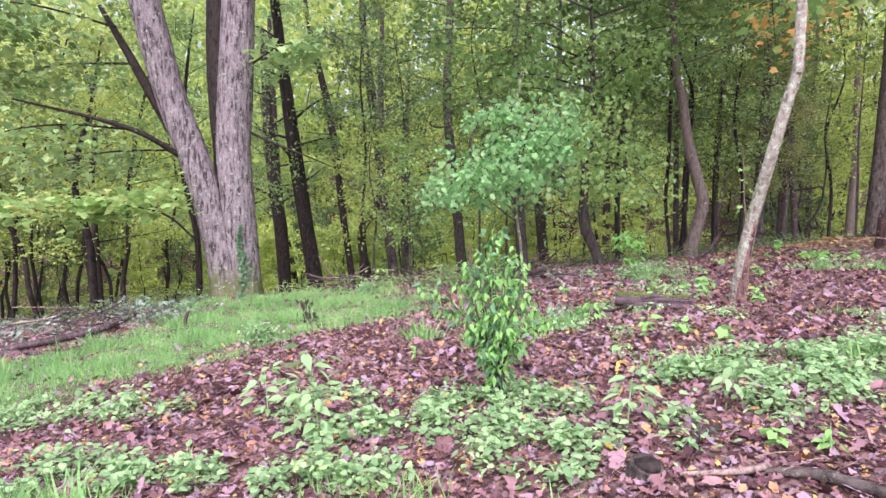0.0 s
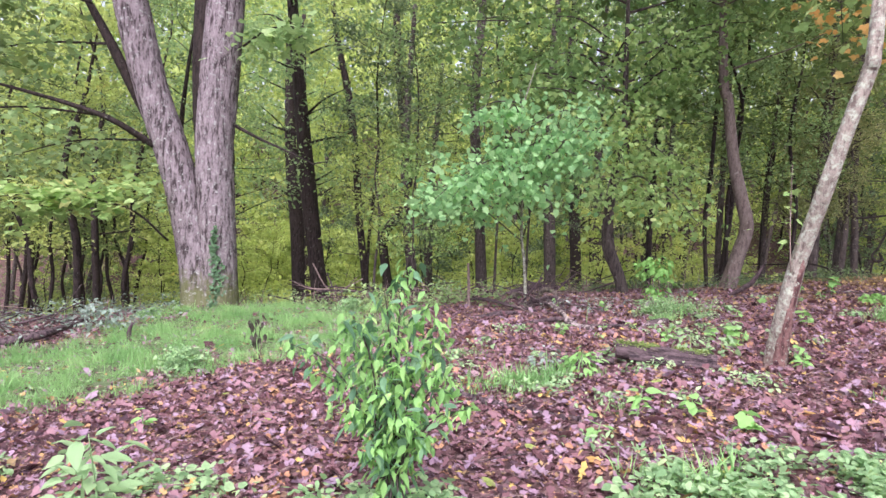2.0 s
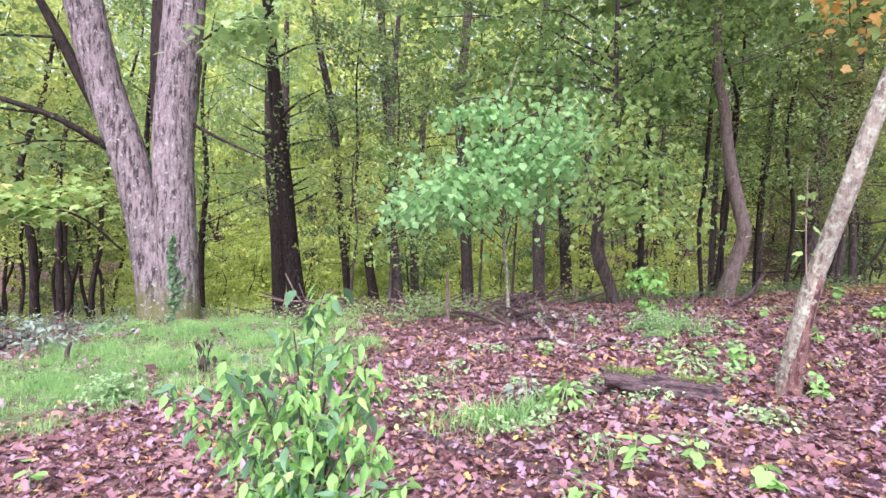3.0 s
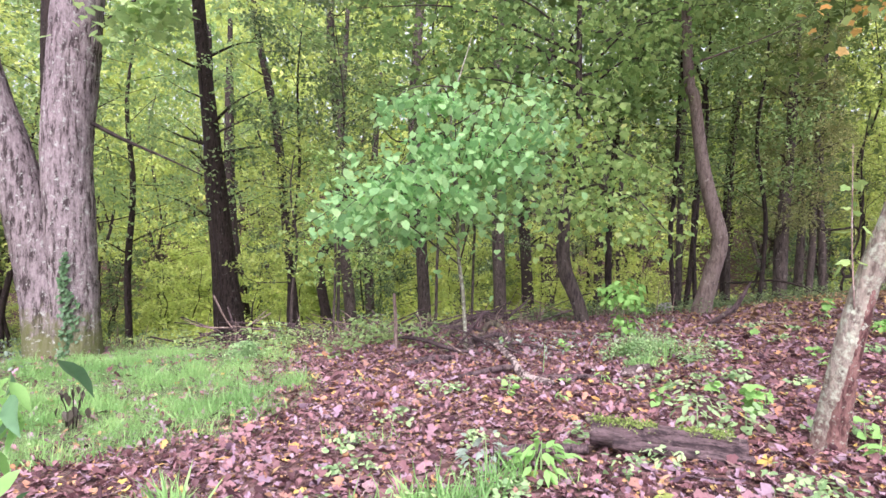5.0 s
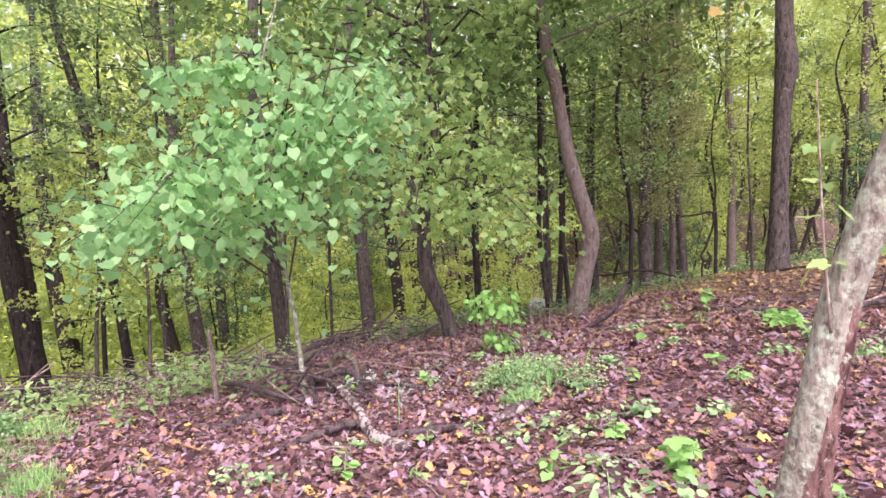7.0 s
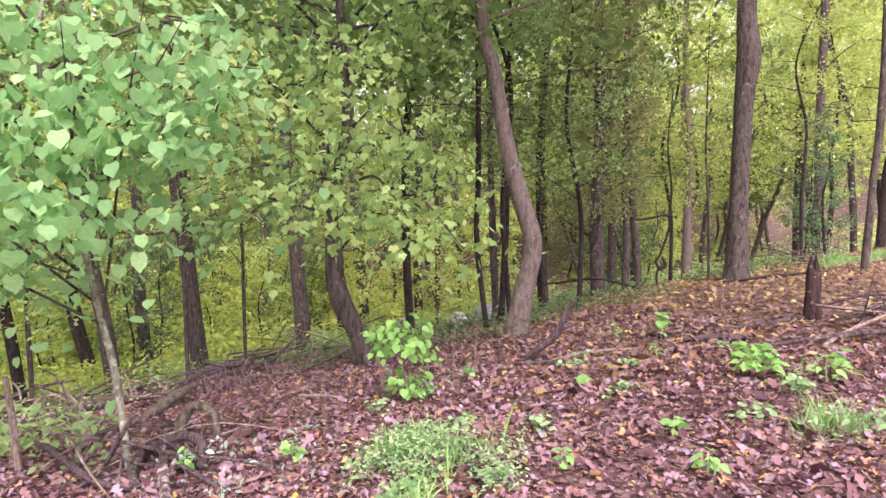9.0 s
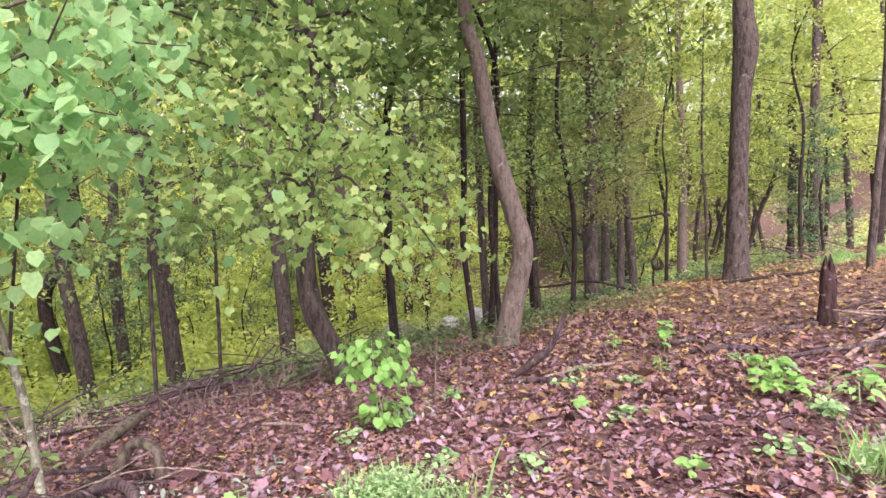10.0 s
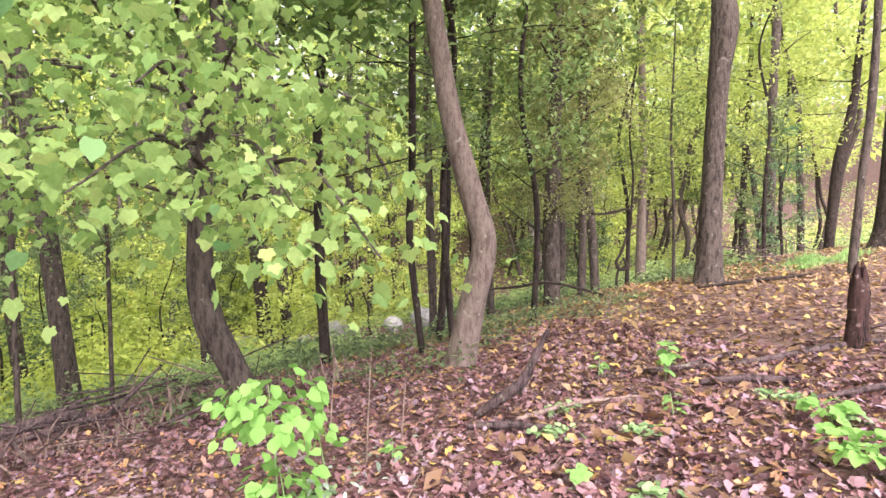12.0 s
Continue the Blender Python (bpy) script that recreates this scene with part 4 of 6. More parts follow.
def round_leaf_sapling():
    x, y = 1.5, 11.45
    z = height(x, y)
    ob = thing("round_leaf_sapling", x, y, z, "young understory tree with thin stem and wide round-leaved crown", "sapling")
    stem = [(0, 0, -0.1), (-0.07, -0.02, 0.72), (-0.15, -0.1, 1.25), (-0.2, -0.4, 2.0), (-0.3, -0.6, 2.9), (-0.1, -0.6, 3.8)]
    part("stem", tubes("stem", [dict(pts=stem, radii=(0.028, 0.026, 0.024, 0.02, 0.015, 0.006), sides=8, rings=40, seed=3)]), M_PALESTEM, ob)
    rng = np.random.default_rng(21)
    ends = [(-1.75, -1.0, 2.0), (-1.6, -0.7, 2.4), (-0.8, -1.3, 1.95), (-1.0, -1.4, 2.3), (-0.2, -1.4, 1.95), (0.1, -1.3, 2.5), (0.7, -1.0, 2.4), (1.0, -0.8, 2.8), (0.9, -0.4, 3.2), (-0.5, -1.1, 3.0),
            (-1.2, -0.8, 2.85), (0.4, -0.9, 3.4), (-0.3, -0.2, 3.5), (-1.9, -0.3, 1.8), (0.6, -1.2, 2.95), (0.0, -1.2, 2.9), (-0.7, -0.9, 2.65), (-2.0, -0.6, 1.55), (-1.6, -1.1, 1.6), (-1.2, -1.3, 1.75)]
    for k, e in enumerate(ends):
        a = np.array(spline(stem, 40)[14 + 2 * (k % 11)])
        m = (a + e) / 2 + (0, 0, 0.15)
        leafy_limb(ob, [a, m, e], (0.011, 0.008, 0.003), M_MIDBARK, M_MINT, LEAF_ROUND, spray(rng, a, e, 118, 0.33, 0.06), 0.094, 0.85, 16, 30 + k)


round_leaf_sapling()

# the woods behind, as copies of a few kinds
KINDS = []
for k, (mat, lmat, H, r, lo, n, reach, count, size, lab) in enumerate([
        (M_DARKBARK, M_GREEN, 11, 0.09, 4.0, 16, 2.7, 2100, 0.185, "thin dark understory tree with green foliage"),
        (M_DARKBARK, M_YELLOW, 12, 0.095, 4.0, 16, 2.6, 2100, 0.205, "thin dark understory tree with yellowing foliage"),
        (M_MIDBARK, M_GREEN, 15, 0.16, 4.0, 17, 3.2, 2200, 0.25, "tall brown forest tree with green crown"),
        (M_MIDBARK, M_YELLOW, 15, 0.15, 4.2, 17, 3.2, 2200, 0.25, "tall brown forest tree with yellow-green crown"),
        (M_DARKBARK, M_BLUEGREEN, 6, 0.045, 0.9, 15, 1.9, 2000, 0.16, "young dark-stemmed tree with low leafy branches"),
        (M_DARKBARK, M_YELLOW, 5, 0.04, 0.6, 14, 1.9, 2000, 0.17, "young tree with low yellow-green branches")]):
    g = np.random.default_rng(100 + k)
    bend = np.cumsum(g.normal(0, (0.018 if k < 2 else 0.022) * H, (8, 2)), axis=0)
    pts = [(0, 0, -0.2)] + [(*b, H * (i + 1) / 8) for i, b in enumerate(bend)]
    KINDS.append(tree("forest_tree", 0, 60 + k, pts, [r * f for f in (1, 0.94, 0.88, 0.8, 0.7, 0.58, 0.45, 0.3, 0.12)], lab, mat, lmat, lo, H, n, reach, count, size, seed=110 + k, sides=7, group="woodland trees", shade_clumps=0))
# understory just below the bank
for k, (x, y, H, r, lo, reach, count, size, mt, lab) in enumerate([
        (-1.2, 17.6, 7.5, 0.04, 2.0, 2.2, 2400, 0.12, M_LIGHTGREEN, "thin tree with loose green foliage"),
        (-6.8, 16.8, 8.0, 0.09, 2.4, 2.6, 2800, 0.12, M_LIGHTGREEN, "leafy understory tree with dark stem"),
        (-8.8, 15.2, 7.0, 0.10, 2.2, 2.6, 3000, 0.12, M_YELLOW, "understory tree with yellow-green foliage"),
        (-10.5, 18.5, 9.0, 0.11, 2.0, 2.8, 3200, 0.13, M_YELLOW, "understory tree with yellow-green foliage"),
        (-7.4, 20.5, 9.5, 0.10, 2.6, 2.8, 2800, 0.13, M_LIGHTGREEN, "leafy understory tree with dark stem"),
        (6.9, 18.4, 8.5, 0.07, 2.8, 2.7, 4200, 0.11, M_LIGHTGREEN, "understory tree with light green foliage"),
        (4.9, 17.6, 8.5, 0.08, 2.0, 2.6, 4400, 0.11, M_BLUEGREEN, "understory tree with cool green foliage"),
        (1.0, 18.2, 9.5, 0.038, 4.2, 2.8, 3400, 0.12, M_GREEN, "tall thin tree with a high green crown"),
        (8.4, 17.9, 7.5, 0.055, 2.0, 2.0, 2600, 0.10, M_GREEN, "slim tree with fine foliage"),
        (6.6, 16.9, 8.5, 0.05, 3.6, 2.6, 2200, 0.12, M_LIGHTGREEN, "slim tree with light green foliage on the bank"),
        (-2.6, 18.6, 9.0, 0.05, 3.8, 2.8, 3600, 0.12, M_BLUEGREEN, "slim tree with cool green foliage"),
        (-0.9, 15.2, 3.4, 0.03, 1.0, 1.3, 1500, 0.10, M_MAPLE, "young tree with pale green leaves at the bank")] + [
        (-1.9, 16.0, 4.2, 0.035, 1.2, 1.5, 1700, 0.10, M_YELLOW, "young tree with yellow-green leaves at the bank"),
        (1.9, 19.6, 6.5, 0.038, 1.9, 2.2, 4200, 0.075, M_BLUEGREEN, "dark fine-leaved tree with flat drooping sprays"),
        (13.05, 19.9, 6.5, 0.04, 2.4, 1.6, 1200, 0.12, M_YELLOW, "slim tree with flat yellow-green sprays"),
        (13.6, 22.3, 8.0, 0.06, 2.0, 2.4, 2200, 0.13, M_YELLOW, "slim tree with flat yellow-green sprays"),
        (20.3, 23.3, 4.2, 0.05, 0.5, 1.2, 3000, 0.07, M_SHADED, "bluish-green evergreen shrub tree on the ridge"),
        (17.5, 21.5, 8.0, 0.06, 2.2, 2.6, 2200, 0.13, M_YELLOW, "slim tree with flat yellow-green sprays")]):
    g = np.random.default_rng(300 + k)
    pts = [(0, 0, -0.2)] + [(*(g.normal(0, 0.04 * H * f, 2)), H * f) for f in (0.25, 0.5, 0.75, 1.0)]
    tree("understory_tree", x, y, pts, (r, 0.9 * r, 0.75 * r, 0.5 * r, 0.15 * r), lab, M_MIDBARK if r < 0.045 else M_DARKBARK, mt, lo, H, 13, reach, count, size, seed=320 + k, sides=8, shade_clumps=0)
KNOWN = [(-4.3, 12.3), (-4.0, 19.2), (-7.15, 26), (0.65, 23.4), (5.6, 35.5), (6.0, 31.5), (3.4, 27.6), (-2.2, 27), (9.9, 19.8), (12.6, 18.4), (5.9, 15.1), (3.65, 14.8), (9.6, 38), (11.4, 20.8), (-3.5, 24)]
placed = list(KNOWN)
g = np.random.default_rng(5)
first = {k: True for k in range(6)}
tries = 0
while len(placed) < 15 + 185 and tries < 20000:
    tries += 1
    x, y = g.uniform(-34, 46), g.uniform(15, 62)
    d = y - float(brink(x))
    if d < 3.0 or (x < -6 and d < 0.5) or abs(x - 1.5) > 8 + 0.75 * y:
        continue
    gap = 1.3 if y < 34 else 2.2
    if min((x - a) ** 2 + (y - b) ** 2 for a, b in placed) < gap ** 2:
        continue
    if x > 9 and y < 36 and g.random() < 0.7:
        continue
    if -9.5 < x < 24 and y < 37:        # the open bottom of the hollow, with its own trees
        continue
    if -14 < x < 6 and 23 < y < 46 and g.random() < 0.85:
        continue
    placed.append((x, y))
    near_brink = d < 9
    w = [0.25, 0.1, 0.25, 0.1, 0.2, 0.1] if near_brink else [0.15, 0.22, 0.13, 0.22, 0.08, 0.2]
    if x > 9:
        w = [0.1, 0.3, 0.15, 0.4, 0.03, 0.02]
    elif -8.5 < x < 1:
        w = [0.03, 0.35, 0.05, 0.32, 0.05, 0.2]
    if x < -6 and y < 34:               # thin dark trunks standing close on the slope
        w = [0.5, 0.4, 0.05, 0.05, 0, 0]
    k = int(g.choice(6, p=np.array(w) / sum(w)))
    m = pose(x, y, height(x, y), g.normal(0, 4.5), g.normal(0, 4.5), g.uniform(0, 360))
    if first[k]:
        KINDS[k].matrix_basis, first[k] = m, False
    else:
        copy_thing(KINDS[k], m)

# young trees that fill the bottom of the hollow with low yellow-green sprays
for k in range(46):
    x, y = g.uniform(-15, 5.5), g.uniform(29, 47)
    copy_thing(KINDS[5 if k % 4 else 4], pose(x, y, height(x, y) - 0.3, g.normal(0, 4), g.normal(0, 4), g.uniform(0, 360)))

for k in range(9):
    x, y = g.uniform(7.5, 22), g.uniform(25, 42)
    if min((x - a) ** 2 + (y - b) ** 2 for a, b in KNOWN) > 4:
        copy_thing(KINDS[5 if k % 3 else 4], pose(x, y, height(x, y) - 0.3, g.normal(0, 5), g.normal(0, 5), g.uniform(0, 360)))


# far wooded slope: leaf masses that hide the sky low down
def far_woods():
    g = np.random.default_rng(9)
    n = 150000
    cx, cy = g.uniform(-70, 120, 900), g.uniform(46, 105, 900)
    i = g.integers(0, 900, n)
    hgt = g.beta(1.2, 0.95, n)
    x, y = cx[i] + g.normal(0, 2.0, n) * (1.1 - 0.6 * hgt), cy[i] + g.normal(0, 2.0, n)
    ok = (x < 10) | (g.random(n) < 0.72)         # thinner woods above the brown slope
    x, y, hgt, i = x[ok], y[ok], hgt[ok], i[ok]
    z = land(x, y) + 0.6 + 6.5 * np.clip((x - 8) / 10, 0, 1) + hgt * (19 + 12 * ((i * 7919) % 100) / 100)
    at = np.stack([x, y, z], -1)
    for part_of, mat, lab in ((i % 3 > 0, M_YELLOW, "distant yellow-green wooded hillside"), (i % 3 == 0, M_LIGHTGREEN, "distant green woods on the hillside")):
        tagged(part("far_woods", hanging("far_woods", at[part_of], 0.8, LEAF_SMALL, 0.3, 0.6), mat), lab, "woods", kind="stuff")


far_woods()


# ---- forest floor cover ----
def litter(name, n, box, size, shape, mat, label, seed, keep=None):
    g = np.random.default_rng(seed)
    x, y = g.uniform(box[0], box[2], n), g.uniform(box[1], box[3], n)
    ok = np.ones(n, bool) if keep is None else keep(g, x, y)
    x, y = x[ok], y[ok]
    n = len(x)
    at = np.stack([x, y, land(x, y) + g.uniform(0.004, 0.03, n)], -1)
    me = leaves(name, at, g.triangular(0.4, 0.8, 1.45, n) * size, shape, g.uniform(0, 6.28, n), g.normal(0, 0.36, n), g.normal(0, 0.5, n), 0.33)
    return tagged(part(name, me, mat), label, "leaf litter", kind="stuff")


thin_turf = lambda g, x, y: (g.random(len(x)) > 0.86 * inside(x, y, TURF, 1.3)) & (y < brink(x) + 3)
litter("leaf_litter", 145000, (-6, 1.2, 8.5, 17.5), 0.053, LEAF_DRY, M_LITTER, "wet brown and mauve fallen oak leaves", 1, thin_turf)
litter("oak_litter", 24000, (-4.5, 1.4, 8, 12.5), 0.078, LEAF_OAK, M_LITTER, "curled brown and mauve oak leaves on top of the litter", 7, thin_turf)
litter("litter_crumbs", 34000, (-6, 1.2, 8.5, 14), 0.042, LEAF_SMALL, M_LITTER_TAN, "broken bits of tan and brown leaves", 5, thin_turf)
litter("litter_stalks", 16000, (-6, 1.2, 8.5, 14), 0.10, STALK, M_TWIG, "fine leaf stalks and twig ends in the litter", 6, thin_turf)
litter("leaf_litter", 5000, (-4, 1.2, 8, 12), 0.08, LEAF_MAPLE, M_LITTER, "wet reddish fallen maple leaves", 2, thin_turf)
litter("leaf_litter", 32000, (3, 11, 22, 24), 0.10, LEAF_SMALL, M_LITTER_TAN, "tan and yellow fallen leaves on the ridge", 3, lambda g, x, y: (y < brink(x) + 3) & (g.random(len(x)) < np.clip((x - 4) / 3, 0, 1)))
litter("leaf_litter", 90000, (-16, -9, 19, 16), 0.085, LEAF_SMALL, M_LITTER, "thinner cover of brown fallen leaves round the walk", 8,
       lambda g, x, y: (g.random(len(x)) > 0.9 * inside(x, y, TURF, 1.3)) & ~((x > -5) & (x < 7.5) & (y > 2.2)) & (np.hypot((x - 1) / 16, (y - 4) / 13) + g.normal(0, 0.15, len(x)) < 0.95))
litter("leaf_litter", 9000, (-14, 6, -4, 18), 0.10, LEAF_DRY, M_LITTER, "dull brown fallen leaves", 4, thin_turf)


def grass(name, n, blobs, h, label, seed, mat=None, fine=False):
    g = np.random.default_rng(seed)
    x, y = scattered(g, n, blobs)
    wx, wy = 0.2 * np.sin(3.1 * y + 1.3 * x) + 0.12 * np.sin(7.3 * y - 2 * x), 0.2 * np.sin(2.7 * x + 1) + 0.12 * np.sin(6.1 * x + 2 * y)
    ok = (np.hypot(x - 1.15, y - 2.9) > 0.35) & (g.random(n) < inside(x + wx, y + wy, blobs, 1.1)) & (np.sin(5.3 * x + 2 * y) * np.sin(4.7 * y - 3 * x) + g.normal(0, 0.35, n) > -0.5)
    x, y = x[ok], y[ok]
    n = len(x)
    at = np.stack([x, y, land(x, y) - 0.01], -1)
    P = SPEAR if fine else (BLADE[0] * (1.4, 1, 1), BLADE[1])
    shag = 1 + 0.5 * np.sin(2.3 * x + 1.1 * y) * np.sin(2.9 * y - x) + 0.4 * np.sin(7.1 * x) * np.sin(6.3 * y + 2 * x)
    me = leaves(name, at, g.uniform(0.45, 1.35, n) * h * shag, P, g.uniform(0, 6.28, n), g.normal(-0.15, 0.35, n), g.normal(0, 0.3, n))
    return tagged(part(name, me, mat or M_GRASS), label, "grass", kind="stuff")


grass("short_grass", 280000, TURF, 0.09, "soft bright green grass round the twin maple", 11, fine=True)
TUFTS = [(1.75, 7.1, 0.3, 0.22), (1.3, 6.9, 0.28, 0.25), (1.1, 6.6, 0.35, 0.3), (1.0, 6.2, 0.25, 0.2), (1.9, 4.8, 0.38, 0.22), (2.2, 5.9, 0.3, 0.15), (-0.1, 6.8, 0.4, 0.25), (4.15, 6.05, 0.6, 0.3), (3.45, 10.5, 0.5, 0.4), (6.2, 9.4, 0.6, 0.4), (3.3, 9.9, 0.35, 0.25),
         (2.05, 5.85, 0.25, 0.15), (-1.9, 3.35, 0.8, 0.3), (-0.3, 3.2, 0.5, 0.2), (0.5, 2.7, 0.7, 0.3), (3.4, 4.4, 0.5, 0.35), (17.0, 19.2, 1.6, 0.5), (15.8, 18.2, 1.2, 0.3)]
EDGES = [(-0.4, 8.5, 0.4, 0.25), (-0.5, 9.7, 0.5, 0.35), (0.2, 10.0, 0.35, 0.2), (-1.1, 7.9, 0.5, 0.3), (-2.5, 7.8, 0.5, 0.3), (-3.3, 6.4, 0.5, 0.3), (0.7, 8.0, 0.3, 0.2)]
grass("short_grass", 7000, EDGES, 0.11, "thin scattered grass at the ragged edge of the mound", 14, fine=True)
grass("long_grass", 8000, TURF, 0.14, "longer loose blades in the grass round the maple", 13)
grass("grass_tufts", 24000, TUFTS, 0.15, "loose tufts of pale green grass among leaves", 12)


STONES = [(3.2, 37.9, 1.3), (4.4, 36.5, 0.8), (8.1, 33.3, 1.1), (6.9, 34.2, 0.6), (9.5, 30.0, 0.7), (9.7, 27.0, 0.8), (9.0, 23.2, 0.5), (9.5, 24.6, 0.4)]


def undergrowth(name, n, keep, top, size, mat, label, seed, box, shape=LEAF_SMALL, w=0.0):
    """Low leafy growth as one mass: clumps of leaves up to the height top."""
    g = np.random.default_rng(seed)
    m = n // 40
    cx, cy = g.uniform(box[0], box[2], m), g.uniform(box[1], box[3], m)
    ok = keep(cx, cy)
    for a, b, r in STONES:
        ok &= np.hypot(cx - a, (cy - b) / 2.0) > r + 1.0
    cx, cy = cx[ok], cy[ok]
    i = g.integers(0, len(cx), n)
    hh = g.uniform(0.3, 1.0, len(cx))[i] * top
    u = g.uniform(0, 1, n)
    w = w or 0.22 + 0.28 * top
    x, y = cx[i] + g.normal(0, w, n) * (1.1 - 0.5 * u), cy[i] + g.normal(0, w, n) * (1.1 - 0.5 * u)
    z = land(x, y) + 0.03 + u * hh
    me = hanging(name, np.stack([x, y, z], -1), size, shape, 0.2, 0.4)
    return tagged(part(name, me, mat), label, "undergrowth", kind="stuff")


undergrowth("hollow_undergrowth", 40000, lambda x, y: (y > brink(x) + 11) & (x < 8 + 0.3 * (y - 20)), 1.3, 0.20, M_YELLOW, "yellow-green undergrowth filling the hollow", 31, (-30, 16, 35, 48))
# shrubs whose pale yellow stands in for sunlit foliage
undergrowth("hollow_undergrowth", 16000, lambda x, y: y > brink(x) + 12, 1.7, 0.19, M_LITSHRUB, "yellow shrubs in the bottom of the hollow, coloured brighter to look sunlit", 45, (-11, 17, 5, 36))
undergrowth("hollow_undergrowth", 4500, lambda x, y: y > brink(x) + 5, 0.9, 0.12, M_LIGHTGREEN, "low green plants on the near slope of the hollow", 47, (-8, 16, 4.5, 30))
undergrowth("hollow_undergrowth", 20000, lambda x, y: y > 34 + 0 * x, 2.6, 0.32, M_LITSHRUB, "yellow shrubs on the far slope, coloured brighter to look sunlit", 48, (-18, 34, 9, 54))
undergrowth("shaded_undergrowth", 16000, lambda x, y: (y > brink(x) + 1.0 + 2.5 * (x < 4.5)) & (y < brink(x) + 14), 0.45, 0.13, M_BLUEGREEN, "green undergrowth on the shaded slope", 32, (-16, 14, 22, 34))
undergrowth("slope_undergrowth", 17000, lambda x, y: y > brink(x) + 5, 0.8, 0.14, M_LIGHTGREEN, "thin green undergrowth over the brown far slope", 49, (6, 22, 42, 62))
undergrowth("slope_undergrowth", 12000, lambda x, y: y > brink(x) + 3, 0.6, 0.11, M_LIGHTGREEN, "light green undergrowth on the shaded slope", 50, (3, 18, 20, 40))
undergrowth("far_shrubs", 14000, lambda x, y: y > brink(x) + 9, 2.0, 0.26, M_GREEN, "green shrubs on the far slope of the hollow", 54, (-62, 32, -8, 62))
undergrowth("far_shrubs", 7000, lambda x, y: y > brink(x) + 9, 1.4, 0.26, M_YELLOW, "yellow-green shrubs on the far brown slope", 52, (16, 30, 62, 62))
undergrowth("slope_undergrowth", 12000, lambda x, y: y > brink(x) + 8, 1.1, 0.26, M_LIGHTGREEN, "scattered green undergrowth on the far brown slope", 55, (22, 30, 80, 78))
undergrowth("far_shrubs", 7000, lambda x, y: y > brink(x) + 12, 2.4, 0.3, M_YELLOW, "yellow-green shrubs on the far brown slope", 56, (20, 38, 80, 80))
undergrowth("brink_weeds", 3000, lambda x, y: (abs(y - brink(x) + 0.5) < 1.5) & (x < 1.5 + 0 * y), 0.45, 0.06, M_LIGHTGREEN, "low weeds along the edge of the bank", 33, (-11, 11, 3, 16), LEAF_OVATE)
undergrowth("pale_weeds", 2600, lambda x, y: (x < -4.6) & (y > 9.3) & (y < 13.5), 0.4, 0.065, M_PALEWEED, "pale bluish weeds among dead branches", 35, (-10, 9, -4, 14), LEAF_OVATE)
undergrowth("pale_weeds", 200, lambda x, y: (abs(y - 11.2) < 1.2) & (x > 1.8), 0.3, 0.05, M_PALEWEED, "scattered small pale weeds on leaf litter", 36, (1.5, 9.5, 4.5, 12.5), LEAF_OVATE)
undergrowth("litter_weeds", 1000, lambda x, y: inside(x, y, TURF) < 0.4, 0.12, 0.04, M_WEED, "small scattered green weeds on leaf litter", 37, (0.3, 6.6, 4.4, 9.6), LEAF_ROUND, 0.09)
undergrowth("litter_weeds", 2200, lambda x, y: x > 0.5, 0.14, 0.045, M_WEED, "small scattered green weeds on leaf litter", 38, (1.0, 3.2, 7.5, 7.2), LEAF_OVATE, 0.1)
undergrowth("litter_weeds", 800, lambda x, y: x > 0.5, 0.12, 0.05, M_WEED, "small scattered green weeds on leaf litter", 39, (2.5, 9.0, 8.5, 13.0), LEAF_ROUND, 0.08)
undergrowth("turf_weeds", 2600, lambda x, y: (inside(x, y, TURF) > 0.25) & (inside(x, y, TURF) < 0.95), 0.22, 0.05, M_WEED, "leafy weeds along the ragged edge of the grass", 40, (-6, 4.5, 1, 12.5), LEAF_OVATE, 0.12)
undergrowth("brink_weeds", 2600, lambda x, y: abs(y - brink(x) + 0.6) < 1.2, 0.35, 0.07, M_BLUEGREEN, "sparse low weeds along the edge of the bank", 34, (3, 13, 14, 22), LEAF_OVATE)

BRINK = [(x, float(brink(np.array([x]))[0]) - 0.5 + 0.4 * math.sin(2 * x), 0.7, 0.6) for x in np.arange(-8, 5, 0.9)]
grass("dry_stems", 3400, BRINK, 0.28, "thin dry brown stems along the edge of the bank", 15, M_TWIG)
COVER = [(-3.4, 5.2, 0.8, 0.35), (-2.5, 4.9, 0.45, 0.2), (-2.3, 3.7, 0.6, 0.35), (-1.6, 3.5, 0.4, 0.25), (-0.9, 4.6, 0.42, 0.28), (-0.6, 3.9, 0.35, 0.3), (-0.6, 3.3, 0.5, 0.2), (-0.15, 4.2, 0.4, 0.33), (0.45, 4.3, 0.45, 0.42),
         (0.45, 3.6, 0.48, 0.35), (0.8, 3.2, 0.4, 0.28), (0.95, 4.15, 0.2, 0.3), (2.6, 4.75, 0.75, 0.33), (2.9, 4.2, 0.6, 0.38), (2.4, 3.95, 0.35, 0.22), (1.4, 3.62, 0.35, 0.16), (3.5, 4.6, 0.6, 0.5), (2.0, 4.55, 0.45, 0.2), (3.2, 4.75, 0.5, 0.2)]


